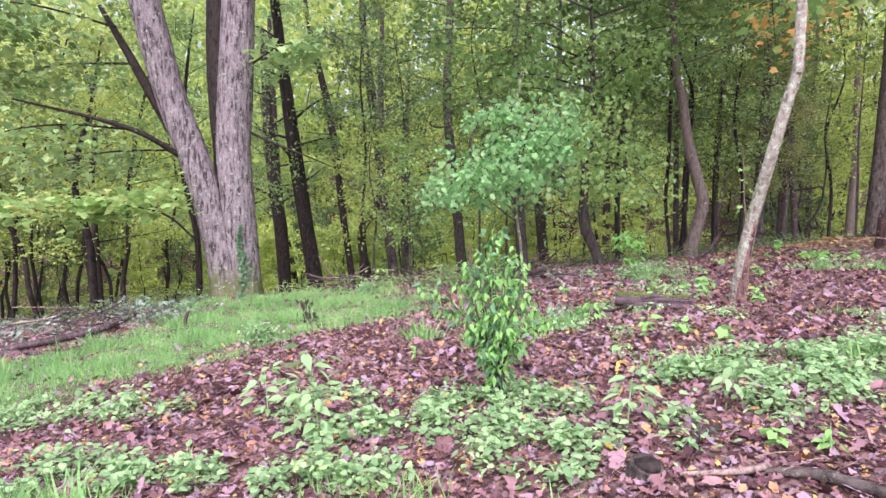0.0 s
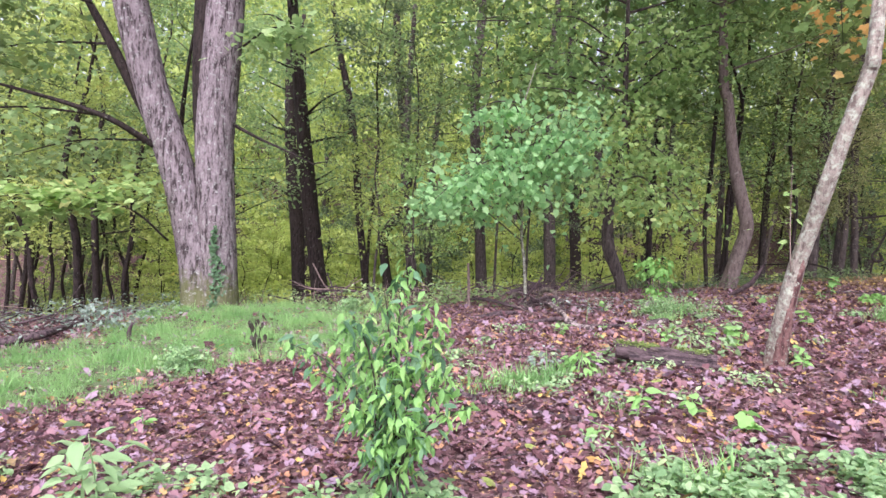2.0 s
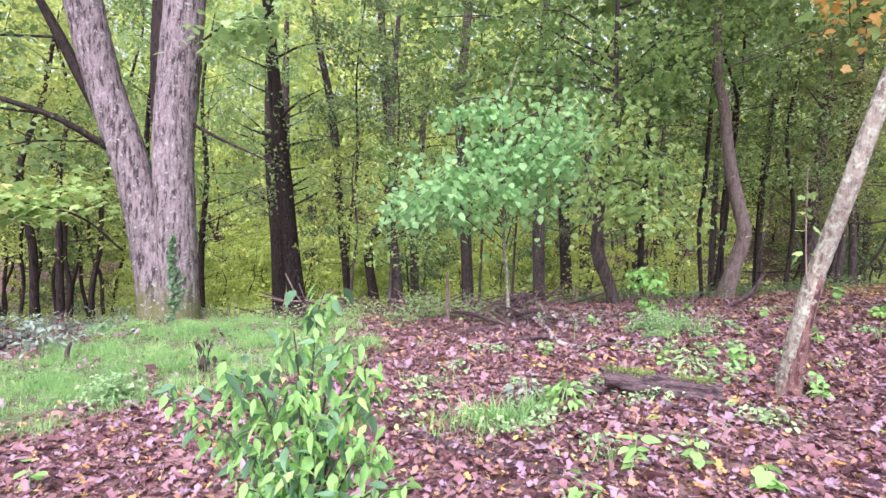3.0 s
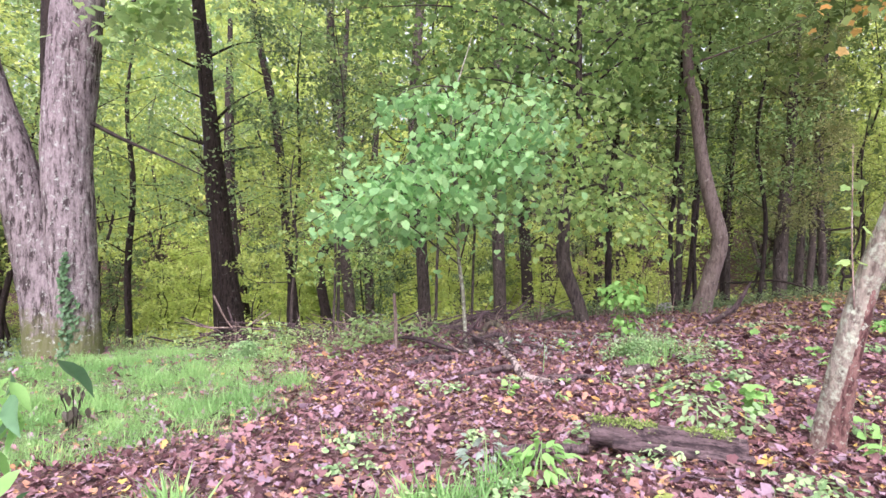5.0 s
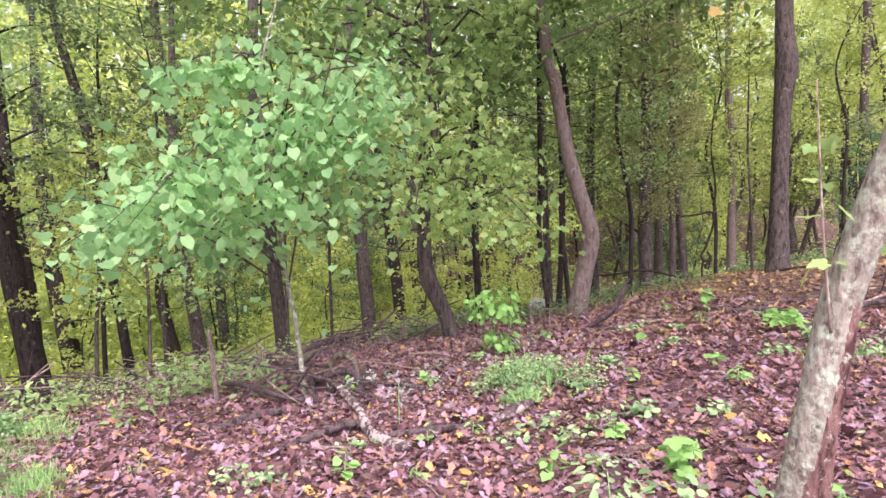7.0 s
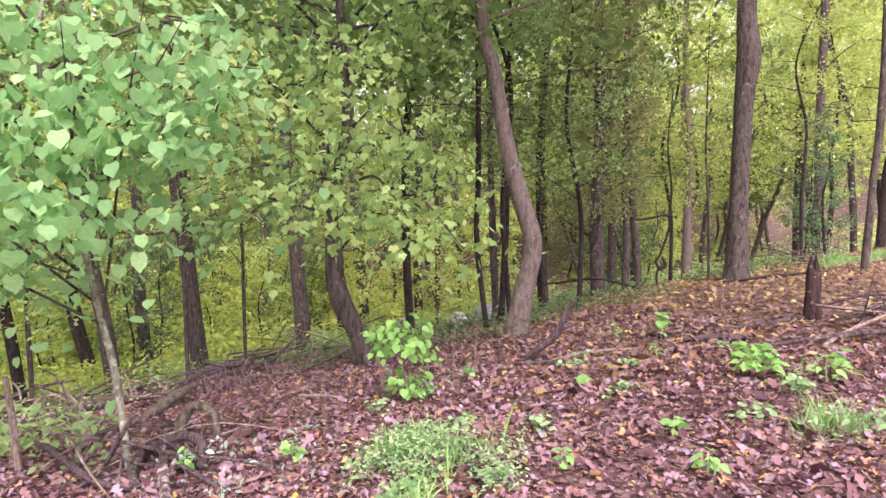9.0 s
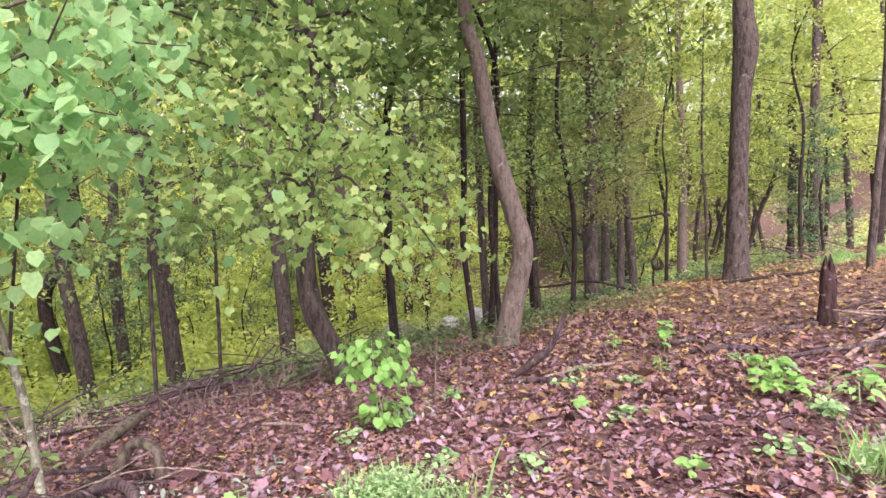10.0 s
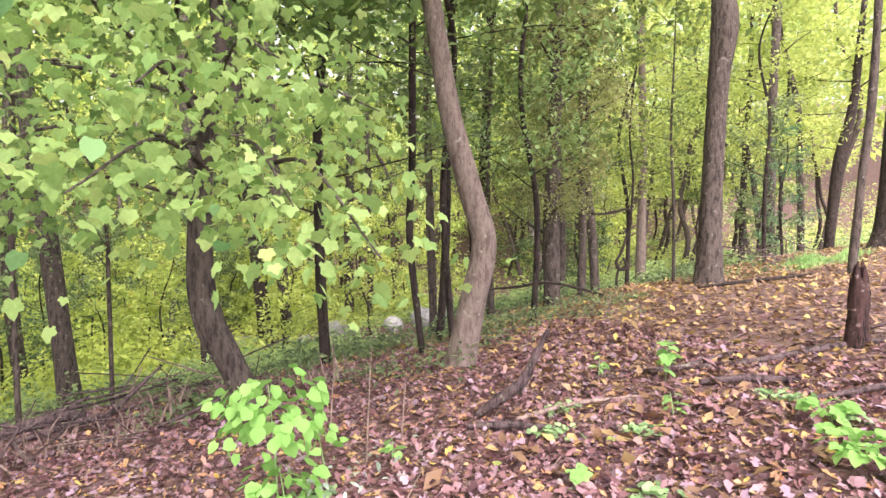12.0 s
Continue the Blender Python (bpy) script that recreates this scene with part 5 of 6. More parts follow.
def ground_cover(name, n, blobs, top, size, shape, mat, label, seed):
    g = np.random.default_rng(seed)
    x, y = scattered(g, n, blobs)
    ok = (g.random(n) < inside(x, y, blobs)) & (np.sin(7 * x + 3 * y) * np.sin(6 * y - 4 * x) > -0.25)
    ok &= np.hypot(x - 1.15, y - 2.9) > 0.3
    x, y = x[ok], y[ok]
    z = land(x, y) + g.uniform(0.15, 1.0, len(x)) ** 1.4 * top
    me = hanging(name, np.stack([x, y, z], -1), size, shape, 0.15, 0.35)
    return tagged(part(name, me, mat), label, "ground cover", kind="stuff")


ground_cover("ground_cover", 11500, COVER, 0.15, 0.047, LEAF_ROUND, M_WEED, "broad-leaved green ground cover on leaf litter", 41)
ground_cover("ground_cover", 800, COVER, 0.22, 0.062, LEAF_OVATE, M_WEED, "taller yellow-tipped weeds on leaf litter", 42)

ground_cover("ground_cover", 7500, COVER, 0.12, 0.038, LEAF_OVATE, M_WEED, "fine small-leaved weeds on leaf litter", 43)
ground_cover("ground_cover", 6000, TURF, 0.12, 0.035, LEAF_OVATE, M_WEED, "small broad-leaved weeds in the grass", 44)
ground_cover("ground_cover", 700, [(6.25, 9.6, 0.6, 0.4), (3.5, 10.6, 0.5, 0.35)], 0.2, 0.05, LEAF_OVATE, M_WEED, "soft green weeds in a low clump", 46)

ground_cover("ground_cover", 3000, [(3.35, 10.2, 0.42, 0.4), (3.7, 9.85, 0.25, 0.2)], 0.28, 0.032, LEAF_OVATE, M_WEED, "feathery light green weeds in a thick clump", 51)
undergrowth("bank_weeds", 900, lambda x, y: inside(x, y, TURF) < 0.2, 0.5, 0.085, M_LIGHTGREEN, "leafy light green weeds along the edge of the bank", 53, (-2.4, 11.6, 1.1, 13.4), LEAF_OVATE, 0.14)

# ---- single plants ----
def seedling(x, y, h, n, size, mat=None, shape=LEAF_OVATE, label="small bright green seedling among fallen leaves", name="seedling", seed=1, droop=0.25, top_heavy=0.3, group="seedlings", spread=0.03, tilt=0.35):
    g = np.random.default_rng(seed)
    ob = thing(name, x, y, height(x, y), label, "seedling", group)
    tip = np.array([g.normal(0, 0.12 * h), g.normal(0, 0.12 * h), h])
    part("stem", tubes("stem", [dict(pts=[(0, 0, -0.03), tip * (0.4, 0.6, 0.5), tip], radii=(0.006, 0.005, 0.002), sides=5, rings=8, seed=seed)]), M_WEED, ob)
    turn = g.uniform(0, 6.28)
    for k in range(n):
        f = top_heavy + (1 - top_heavy) * (k + 0.5) / n
        p = tip * f * (1, 1, 1) + g.normal(0, 0.1 * h, 3) * (0.35, 0.35, 0.35)
        turn += 2.2 + g.uniform(-0.3, 0.3)
        out = spread * math.sqrt(g.uniform(0.02, 1))
        p = p + np.array([-math.sin(turn) * out, math.cos(turn) * out, g.normal(0, 0.02)])
        leaf(ob, shape, mat or M_FRESH, p, size * g.uniform(0.7, 1.25), turn, -droop + g.normal(0, tilt), g.normal(0, tilt))
    return ob


SEEDLINGS = [(1.96, 5.66, 0.26, 10, 0.11), (2.37, 5.75, 0.20, 8, 0.09), (2.65, 5.57, 0.14, 6, 0.11), (-0.21, 5.89, 0.16, 6, 0.08), (-1.6, 5.73, 0.15, 6, 0.09),
             (1.67, 5.47, 0.12, 4, 0.09), (3.72, 7.1, 0.18, 8, 0.10), (3.85, 7.4, 0.14, 6, 0.09), (1.9, 3.22, 0.12, 7, 0.08), (2.17, 3.13, 0.16, 8, 0.10)]
SEEDLINGS += [(1.78, 8.92, 0.16, 8, 0.10), (2.38, 9.41, 0.1, 4, 0.08), (2.7, 9.4, 0.12, 6, 0.08), (2.19, 8.7, 0.1, 4, 0.07), (3.44, 8.0, 0.2, 11, 0.12), (3.6, 8.15, 0.16, 8, 0.11),
              (2.87, 8.32, 0.16, 8, 0.09), (3.49, 8.8, 0.13, 6, 0.09), (6.46, 12.31, 0.16, 7, 0.10), (4.9, 9.5, 0.12, 5, 0.09)]
SEEDLINGS += [(6.99, 13.02, 0.35, 9, 0.12), (6.65, 13.5, 0.22, 7, 0.10), (5.12, 10.13, 0.16, 6, 0.09), (2.64, 10.95, 0.16, 6, 0.10), (1.92, 11.08, 0.2, 8, 0.10), (7.15, 10.7, 0.22, 8, 0.12),
              (4.22, 9.89, 0.13, 6, 0.08), (4.85, 9.39, 0.13, 6, 0.08), (4.44, 12.57, 0.14, 6, 0.10), (5.19, 11.62, 0.14, 6, 0.09)]
for k, (x, y, h, n, sz) in enumerate(SEEDLINGS):
    seedling(x, y, h, round(1.4 * n), 0.8 * sz, seed=500 + k, shape=(LEAF_OVATE, LEAF_ROUND, LEAF_MAPLE)[k % 3])

# taller sprigs
seedling(3.7, 12.3, 0.76, 150, 0.078, M_LIME, LEAF_ROUND, "bright green leafy sprig with a wide tier of leaves", "sprig", 61, 0.7, 0.62, "", 0.30, 0.4)
seedling(3.73, 12.2, 0.30, 64, 0.078, M_LIME, LEAF_ROUND, "low bright green sprig with rounded leaves", "sprig", 62, 0.7, 0.4, "", 0.2, 0.4)
seedling(3.98, 12.3, 0.36, 18, 0.06, M_LIME, LEAF_ROUND, "thin sprig with a small tuft of bright leaves", "sprig", 73, 0.6, 0.85, "", 0.12, 0.5)
seedling(7.0, 11.5, 0.14, 30, 0.08, M_LIME, LEAF_MAPLE, "flat spread of bright yellow-green lobed leaves", "low_plant", 63, 0.15, 0.8, "", 0.13, 0.4)
seedling(6.55, 10.98, 0.13, 46, 0.08, M_LIME, LEAF_MAPLE, "flat spread of bright yellow-green lobed leaves", "low_plant", 64, 0.15, 0.8, "", 0.19, 0.4)
seedling(6.84, 10.55, 0.18, 30, 0.08, M_FRESH, LEAF_OVATE, "low light green plant among dead sticks", "low_plant", 71, 0.2, 0.6, "", 0.2)
seedling(-0.74, 3.95, 0.62, 46, 0.115, M_WEED, LEAF_OVATE, "tall weed with pale green and yellowing leaves", "tall_weed", 65, 0.1, 0.1, "", 0.1)
seedling(-0.95, 4.1, 0.40, 32, 0.105, M_WEED, LEAF_OVATE, "weed with pale green and yellowing leaves", "tall_weed", 66, 0.1, 0.15, "", 0.1)
seedling(-1.28, 4.6, 0.38, 32, 0.105, M_WEED, LEAF_OVATE, "weed with pale green leaves", "tall_weed", 67, 0.1, 0.15, "", 0.1)
seedling(1.96, 3.94, 0.30, 26, 0.1, M_WEED, LEAF_OVATE, "weed with drooping yellow-green leaves", "tall_weed", 68, 0.4, 0.4, "", 0.1)
seedling(1.25, 3.7, 0.30, 24, 0.1, M_WEED, LEAF_OVATE, "weed with drooping yellow-green leaves", "tall_weed", 69, 0.3, 0.3, "", 0.1)


for k, (x, y) in enumerate([(-4.68, 9.93), (-5.98, 10.85), (-5.2, 10.6)]):
    seedling(x, y, 0.5, 60, 0.085, M_PALEWEED, LEAF_OVATE, "pale bluish leafy weed among dead branches", "pale_shrub", 90 + k, 0.2, 0.25, "pale shrubs", 0.32, 0.45)


seedling(2.25, 10.0, 0.34, 40, 0.035, M_PALEWEED, LEAF_OVATE, "pale weed topped with tiny whitish leaves", "pale_weed", 99, 0.2, 0.5, "", 0.08, 0.45)
seedling(1.8, 7.15, 0.24, 42, 0.10, M_FRESH, LEAF_LANCE, "bright yellow-green fern-like weed beside the log", "fern", 95, 0.3, 0.3, "", 0.14, 0.35)
seedling(1.5, 7.3, 0.2, 34, 0.06, M_PALEWEED, LEAF_OVATE, "pale green weed beside the log", "low_plant", 96, 0.2, 0.3, "", 0.16, 0.4)
seedling(2.95, 7.75, 0.22, 40, 0.065, M_WEED, LEAF_OVATE, "soft green weed behind the log", "low_plant", 97, 0.3, 0.3, "", 0.16, 0.4)
seedling(3.2, 7.6, 0.2, 34, 0.06, M_WEED, LEAF_ROUND, "soft green weed behind the log", "low_plant", 98, 0.3, 0.3, "", 0.14, 0.4)


def bush():
    x, y = 0.45, 4.45
    ob = thing("leafy_bush", x, y, height(x, y), "upright shrub with bright drooping leaves over dark inner foliage", "shrub")
    g = np.random.default_rng(70)
    shoots = [(0.04, 0.1, 1.3), (-0.06, 0.05, 1.14), (0.18, -0.02, 1.12), (0.0, -0.1, 1.0), (0.24, 0.1, 1.02), (-0.14, -0.02, 0.9), (0.1, -0.16, 0.86), (0.27, -0.1, 0.8), (-0.04, -0.17, 0.72),
              (-0.3, -0.05, 0.92), (-0.56, 0.05, 0.86), (0.32, 0.05, 0.72), (-0.16, -0.12, 0.6), (0.14, -0.2, 0.62), (-0.06, -0.16, 0.44), (-0.2, -0.2, 1.04), (0.22, -0.15, 0.5), (-0.42, 0.12, 0.7), (0.26, 0.15, 0.92), (0.42, -0.05, 0.62)]
    lines = []
    for k, tip in enumerate(shoots):
        t = np.array(tip)
        root = np.array([0.04, 0, -0.05]) + g.normal(0, 0.05, 3) * (1, 1, 0)
        line = [root, np.array([0.12 * t[0], 0.12 * t[1], 0.45 * t[2]]) + 0.5 * root, np.array([0.55 * t[0], 0.55 * t[1], 0.88 * t[2]]), t]
        part("stem", tubes("stem", [dict(pts=line, radii=(0.007, 0.006, 0.004, 0.002), sides=5, rings=12, seed=k)]), M_MIDBARK, ob)
        q = spline(line, 60)
        lines.append(q)
        turn = g.uniform(0, 6.28)
        for j in range(14):
            turn += 2.4 + 0.4 * g.normal()
            f = 1 - 0.75 * (j / 14) ** 1.3
            p = q[int(59 * f)] + g.normal(0, 0.012, 3)
            top = f > 0.72
            p = p + np.array([-math.sin(turn), math.cos(turn), 0]) * (0.01 + (0.02 if top else 0.07) * g.random())
            # some lower leaves take the darker green, shade put into their colour
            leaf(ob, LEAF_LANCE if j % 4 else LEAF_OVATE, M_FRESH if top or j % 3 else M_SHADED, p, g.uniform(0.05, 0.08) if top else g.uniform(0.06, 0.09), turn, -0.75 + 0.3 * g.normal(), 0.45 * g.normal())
    n = 1050
    k, f = g.integers(0, len(shoots), n), (59 * g.uniform(0.2, 1.0, n) ** 0.8).astype(int)
    at = np.array(lines)[k, f] + g.normal(0, 1, (n, 3)) * (0.045, 0.045, 0.035)
    at[:, 2] = np.maximum(at[:, 2], 0.08)
    # inner leaves coloured dark to stand for the shade inside the bush
    tagged(part("inner_leaves", hanging("inner_leaves", at[:330], 0.075, LEAF_LANCE, 0.7, 0.45), M_SHADED, ob, "inner leaves in a darker green that carries their shade"), kind="stuff")
    tagged(part("small_leaves", hanging("small_leaves", at[330:], 0.062, LEAF_LANCE, 0.8, 0.45), M_FRESH, ob), kind="stuff")


bush()


# ---- dead wood ----
def wood(name, pts, radii, mat, label, seed=1, sides=9, category="branch", group="", rough=0.09):
    """A fallen branch; pts are (x, y, height over the ground)."""
    x, y, _ = pts[0]
    z = height(x, y)
    ob = part(name, tubes(name, [dict(pts=[(a - x, b - y, height(a, b) + c - z) for a, b, c in pts], radii=radii, sides=sides, rings=8 * len(pts), rough=rough, seed=seed)]), mat)
    ob.matrix_basis = pose(x, y, z)
    return tagged(ob, label, category, group)


def rotten_log():
    a, b = Vector((2.18, 7.48, 0)), Vector((3.02, 7.21, 0))
    c = (a + b) / 2
    ob = thing("rotten_log", c.x, c.y, height(c.x, c.y), "short rotten log with splintered grain and moss on top", "log")
    g = np.random.default_rng(80)
    L = (b - a).length
    lie = (b - a).to_track_quat("Z", "Y").to_matrix().to_4x4()

    def piece(name, dx, dz, r, l0, l1, seed):
        me = tubes(name, [dict(pts=[(0, 0, l0), (g.normal(0, 0.006), 0, 0.35 * (l0 + l1)), (g.normal(0, 0.006), 0, 0.7 * l1), (0, 0, l1)], radii=(0.93 * r, r, 1.02 * r, 0.9 * r), sides=26, rings=40, rough=0.03, furrow=0.1, seed=seed)])
        p = part(name, me, M_ROT, ob)
        side = (b - a).normalized().cross(Vector((0, 0, 1)))
        p.matrix_basis = Matrix.Translation(a - c + side * dx + Vector((0, 0, dz))) @ lie
    piece("log_body", 0.0, 0.07, 0.076, -0.02, L, 1)
    piece("slab", 0.065, 0.035, 0.036, 0.12, L + 0.03, 2)
    piece("slab", 0.03, 0.13, 0.026, 0.3, L - 0.05, 3)
    piece("slab", -0.02, 0.135, 0.024, -0.05, 0.5, 4)
    n = 2200
    t = g.uniform(-0.1, 0.9, n)
    at = np.stack([(a.x - c.x) + t * (b.x - a.x) + g.normal(0, 0.02, n), (a.y - c.y) + t * (b.y - a.y) + g.normal(0, 0.035, n), 0.15 + g.normal(0, 0.01, n)], -1)
    ok = np.sin(9 * t) + np.sin(23 * t) > -0.4
    part("moss", hanging("moss", at[ok], 0.018, LEAF_SMALL, -0.8, 0.5), M_MOSS, ob, "yellow-green moss")


rotten_log()
wood("mossy_branch", [(1.55, 7.55, 0.03), (1.85, 7.52, 0.05), (2.15, 7.48, 0.05)], (0.03, 0.036, 0.03), M_ROT, "flat mossy piece of rotten wood", 81)
wood("fallen_branch", [(0.55, 6.55, 0.0), (0.95, 6.25, 0.015), (1.35, 5.95, 0.0), (1.8, 5.75, -0.01)], (0.028, 0.036, 0.034, 0.018), M_ROT, "dark wet fallen branch on leaves", 82)
wood("fallen_branch", [(1.99, 6.66, 0.02), (2.4, 6.4, 0.03), (2.9, 6.2, 0.02)], (0.012, 0.012, 0.006), M_TWIG, "thin fallen twig on leaves", 83)
wood("fallen_branch", [(1.72, 2.95, 0.02), (1.95, 2.86, 0.04), (2.2, 2.62, 0.02)], (0.018, 0.03, 0.026), M_MIDBARK, "grey fallen branch on leaves", 84)
wood("fallen_branch", [(1.3, 2.95, 0.03), (1.6, 2.92, 0.04), (1.8, 2.98, 0.04)], (0.012, 0.018, 0.016), M_TWIG, "pale fallen stick on leaves", 85)
wood("fallen_branch", [(1.43, 3.26, 0.03), (1.58, 3.38, 0.05), (1.75, 3.53, 0.03)], (0.022, 0.03, 0.015), M_ROT, "dark fallen stick on leaves", 86)
wood("forked_branch", [(2.2, 9.22, 0.03), (2.02, 9.72, 0.05), (1.93, 10.3, 0.1), (1.82, 10.85, 0.15), (1.75, 11.3, 0.12), (1.62, 12.0, 0.1), (1.52, 12.6, 0.05)], (0.048, 0.042, 0.036, 0.032, 0.028, 0.024, 0.014), M_FLAKED, "dead branch with pale wood under flaking dark bark", 87, 12, rough=0.16)
wood("broken_stub", [(1.86, 10.72, 0.1), (1.9, 10.66, 0.2), (1.93, 10.62, 0.27)], (0.022, 0.018, 0.008), M_FLAKED, "short broken side twig standing up", 116, 7)
wood("fallen_branch", [(1.3, 9.66, 0.02), (1.6, 9.8, 0.05), (1.88, 9.98, 0.07), (2.02, 9.86, 0.04)], (0.018, 0.03, 0.032, 0.02), M_ROT, "dark wet fallen branch on leaves", 88, 10, rough=0.14)
wood("fallen_branch", [(2.1, 9.75, 0.02), (2.35, 9.66, 0.03), (2.62, 9.56, 0.03), (2.85, 9.54, 0.02)], (0.026, 0.03, 0.026, 0.012), M_ROT, "dark wet fallen branch on leaves", 117, 10, rough=0.14)
wood("broken_branch", [(2.92, 9.56, 0.02), (3.06, 9.62, 0.05), (3.26, 9.74, 0.06)], (0.022, 0.045, 0.03), M_FLAKED, "short thick broken branch with pale ends", 118, 10, rough=0.14)
wood("fallen_branch", [(0.5, 10.68, 0.01), (0.8, 10.82, 0.04), (1.05, 10.93, 0.05), (1.36, 10.86, 0.04)], (0.016, 0.034, 0.042, 0.026), M_ROT, "dark rotten fallen branch on leaves", 89, 10, rough=0.14)
wood("pale_stick", [(1.42, 11.55, 0.12), (1.5, 11.1, 0.08), (1.56, 10.7, 0.02)], (0.008, 0.012, 0.01), M_PALEBARK, "pale peeled stick leaning on a branch", 119, 6, "twig")
wood("pale_stick", [(1.55, 9.6, 0.02), (1.72, 9.55, 0.03), (1.86, 9.5, 0.02)], (0.009, 0.012, 0.008), M_PALEBARK, "pale peeled stick on leaves", 126, 6, "twig")
wood("broken_sapling", [(0.55, 12.1, 0.0), (0.53, 12.08, 0.4), (0.5, 12.05, 0.78)], (0.03, 0.026, 0.022), M_TWIG, "broken grey sapling stem standing on the bank", 90)
wood("mossy_root", [(2.0, 11.2, 0.0), (2.02, 11.3, 0.13), (1.86, 11.5, 0.18), (1.62, 11.7, 0.12), (1.45, 12.0, 0.05)], (0.045, 0.04, 0.035, 0.03, 0.02), M_ROT, "arched mossy dead branch", 91)
wood("mossy_root", [(1.62, 11.0, 0.0), (1.55, 11.3, 0.08), (1.6, 11.9, 0.12), (1.75, 12.6, 0.06)], (0.04, 0.04, 0.035, 0.02), M_ROT, "mossy dead branch leaning from the ground", 92)
wood("fallen_branch", [(0.5, 12.6, 0.1), (0.85, 11.95, 0.16), (1.3, 11.2, 0.1), (1.6, 10.9, 0.05)], (0.022, 0.03, 0.026, 0.012), M_ROT, "long fallen branch with flaking bark", 93)
wood("snag", [(5.28, 13.15, 0.02), (5.48, 12.98, 0.22), (5.58, 12.93, 0.32), (5.74, 12.84, 0.68)], (0.03, 0.045, 0.04, 0.016), M_ROT, "dark crooked dead branch sticking up", 94)
wood("fallen_branch", [(5.1, 12.9, 0.03), (5.35, 12.75, 0.05), (5.7, 12.45, 0.03)], (0.02, 0.03, 0.015), M_ROT, "dark fallen stick on leaves", 95)
wood("fallen_branch", [(5.5, 12.9, 0.03), (6.0, 12.9, 0.05), (6.6, 12.8, 0.03)], (0.02, 0.018, 0.008), M_TWIG, "pale fallen stick on leaves", 96)
wood("fallen_branch", [(6.9, 13.4, 0.02), (7.9, 13.0, 0.03), (8.9, 12.8, 0.02), (10.3, 12.3, 0.04)], (0.018, 0.028, 0.032, 0.018), M_ROT, "long dark fallen branch beside the stump", 97)
wood("fallen_branch", [(7.4, 12.0, 0.03), (8.1, 11.75, 0.08), (8.8, 11.4, 0.07), (9.8, 11.1, 0.05)], (0.018, 0.028, 0.03, 0.02), M_ROT, "long fallen branch beside the stump", 98)
wood("fallen_branch", [(7.9, 11.6, 0.04), (8.5, 11.8, 0.08), (9.1, 11.7, 0.25), (9.6, 11.8, 0.4)], (0.02, 0.02, 0.018, 0.01), M_TWIG, "pale fallen stick propped on a branch", 99)
wood("mossy_branch", [(7.1, 12.75, 0.03), (7.4, 12.55, 0.05), (7.75, 12.35, 0.03)], (0.025, 0.034, 0.02), M_ROT, "short mossy fallen branch on leaves", 110)
wood("fallen_branch", [(6.5, 13.5, 0.02), (7.3, 13.2, 0.04), (8.0, 13.3, 0.03)], (0.02, 0.03, 0.02), M_ROT, "dark wet fallen branch on leaves", 111)
wood("fallen_branch", [(11.6, 17.6, 0.05), (12.6, 17.2, 0.07), (13.8, 17.1, 0.05)], (0.028, 0.035, 0.02), M_DARKBARK, "dark fallen branch at the foot of a tree", 100)
wood("fallen_branch", [(8.3, 20.2, 0.75), (8.9, 19.6, 0.6), (9.5, 19.15, 0.5), (10.3, 18.6, 0.12)], (0.012, 0.026, 0.03, 0.02), M_DARKBARK, "dark dead trunk propped on the slope", 102)
wood("fallen_branch", [(-6.6, 8.7, 0.05), (-5.9, 9.0, 0.09), (-5.3, 9.5, 0.12), (-5.4, 10.6, 0.2)], (0.04, 0.06, 0.06, 0.03), M_ROT, "dark fallen branch in the weeds", 103)
wood("fallen_branch", [(-7.2, 8.9, 0.04), (-6.2, 8.4, 0.07), (-5.4, 8.2, 0.03)], (0.03, 0.045, 0.02), M_ROT, "dark fallen branch in the weeds", 104)
wood("fallen_branch", [(-0.6, 14.9, 0.04), (0.3, 14.75, 0.08), (1.4, 14.5, 0.05)], (0.035, 0.045, 0.025), M_ROT, "dark fallen branch along the bank", 105)
wood("fallen_branch", [(1.2, 15.75, 0.06), (1.55, 15.7, 0.14), (1.95, 15.65, 0.22), (2.2, 15.6, 0.2)], (0.03, 0.055, 0.06, 0.045), M_ROT, "thick dark fallen branch over the bank", 106)
wood("fallen_branch", [(1.6, 15.5, 0.06), (2.0, 15.45, 0.13), (2.4, 15.4, 0.18)], (0.025, 0.036, 0.03), M_ROT, "dark fallen branch beside a thicker one", 112)
wood("fallen_branch", [(2.3, 15.6, 0.05), (2.6, 15.6, 0.28), (2.9, 15.6, 0.52)], (0.035, 0.026, 0.01), M_ROT, "dead branch rising from the bank", 113)
wood("pale_stick", [(1.9, 11.9, 0.02), (2.1, 12.0, 0.05), (2.35, 12.2, 0.03)], (0.008, 0.01, 0.006), M_TWIG, "pale peeled stick on leaves", 114, 6, "twig")
wood("pale_stick", [(2.75, 13.0, 0.03), (2.98, 12.8, 0.04), (3.15, 12.65, 0.03)], (0.016, 0.018, 0.012), M_TWIG, "pale peeled stick on leaves", 115, 6, "twig")
wood("mossy_stub", [(1.22, 13.3, 0.0), (1.36, 13.6, 0.08), (1.5, 14.0, 0.13), (1.56, 14.35, 0.1)], (0.05, 0.062, 0.055, 0.03), M_MOSSWOOD, "short mossy piece of dead branch on leaves", 108)
wood("mossy_stub", [(1.66, 12.2, 0.0), (1.76, 12.25, 0.2), (1.86, 12.2, 0.3), (2.02, 12.1, 0.22), (2.05, 12.0, 0.0)], (0.045, 0.042, 0.04, 0.036, 0.04), M_MOSSWOOD, "arched mossy dead branch rising from leaves", 109)
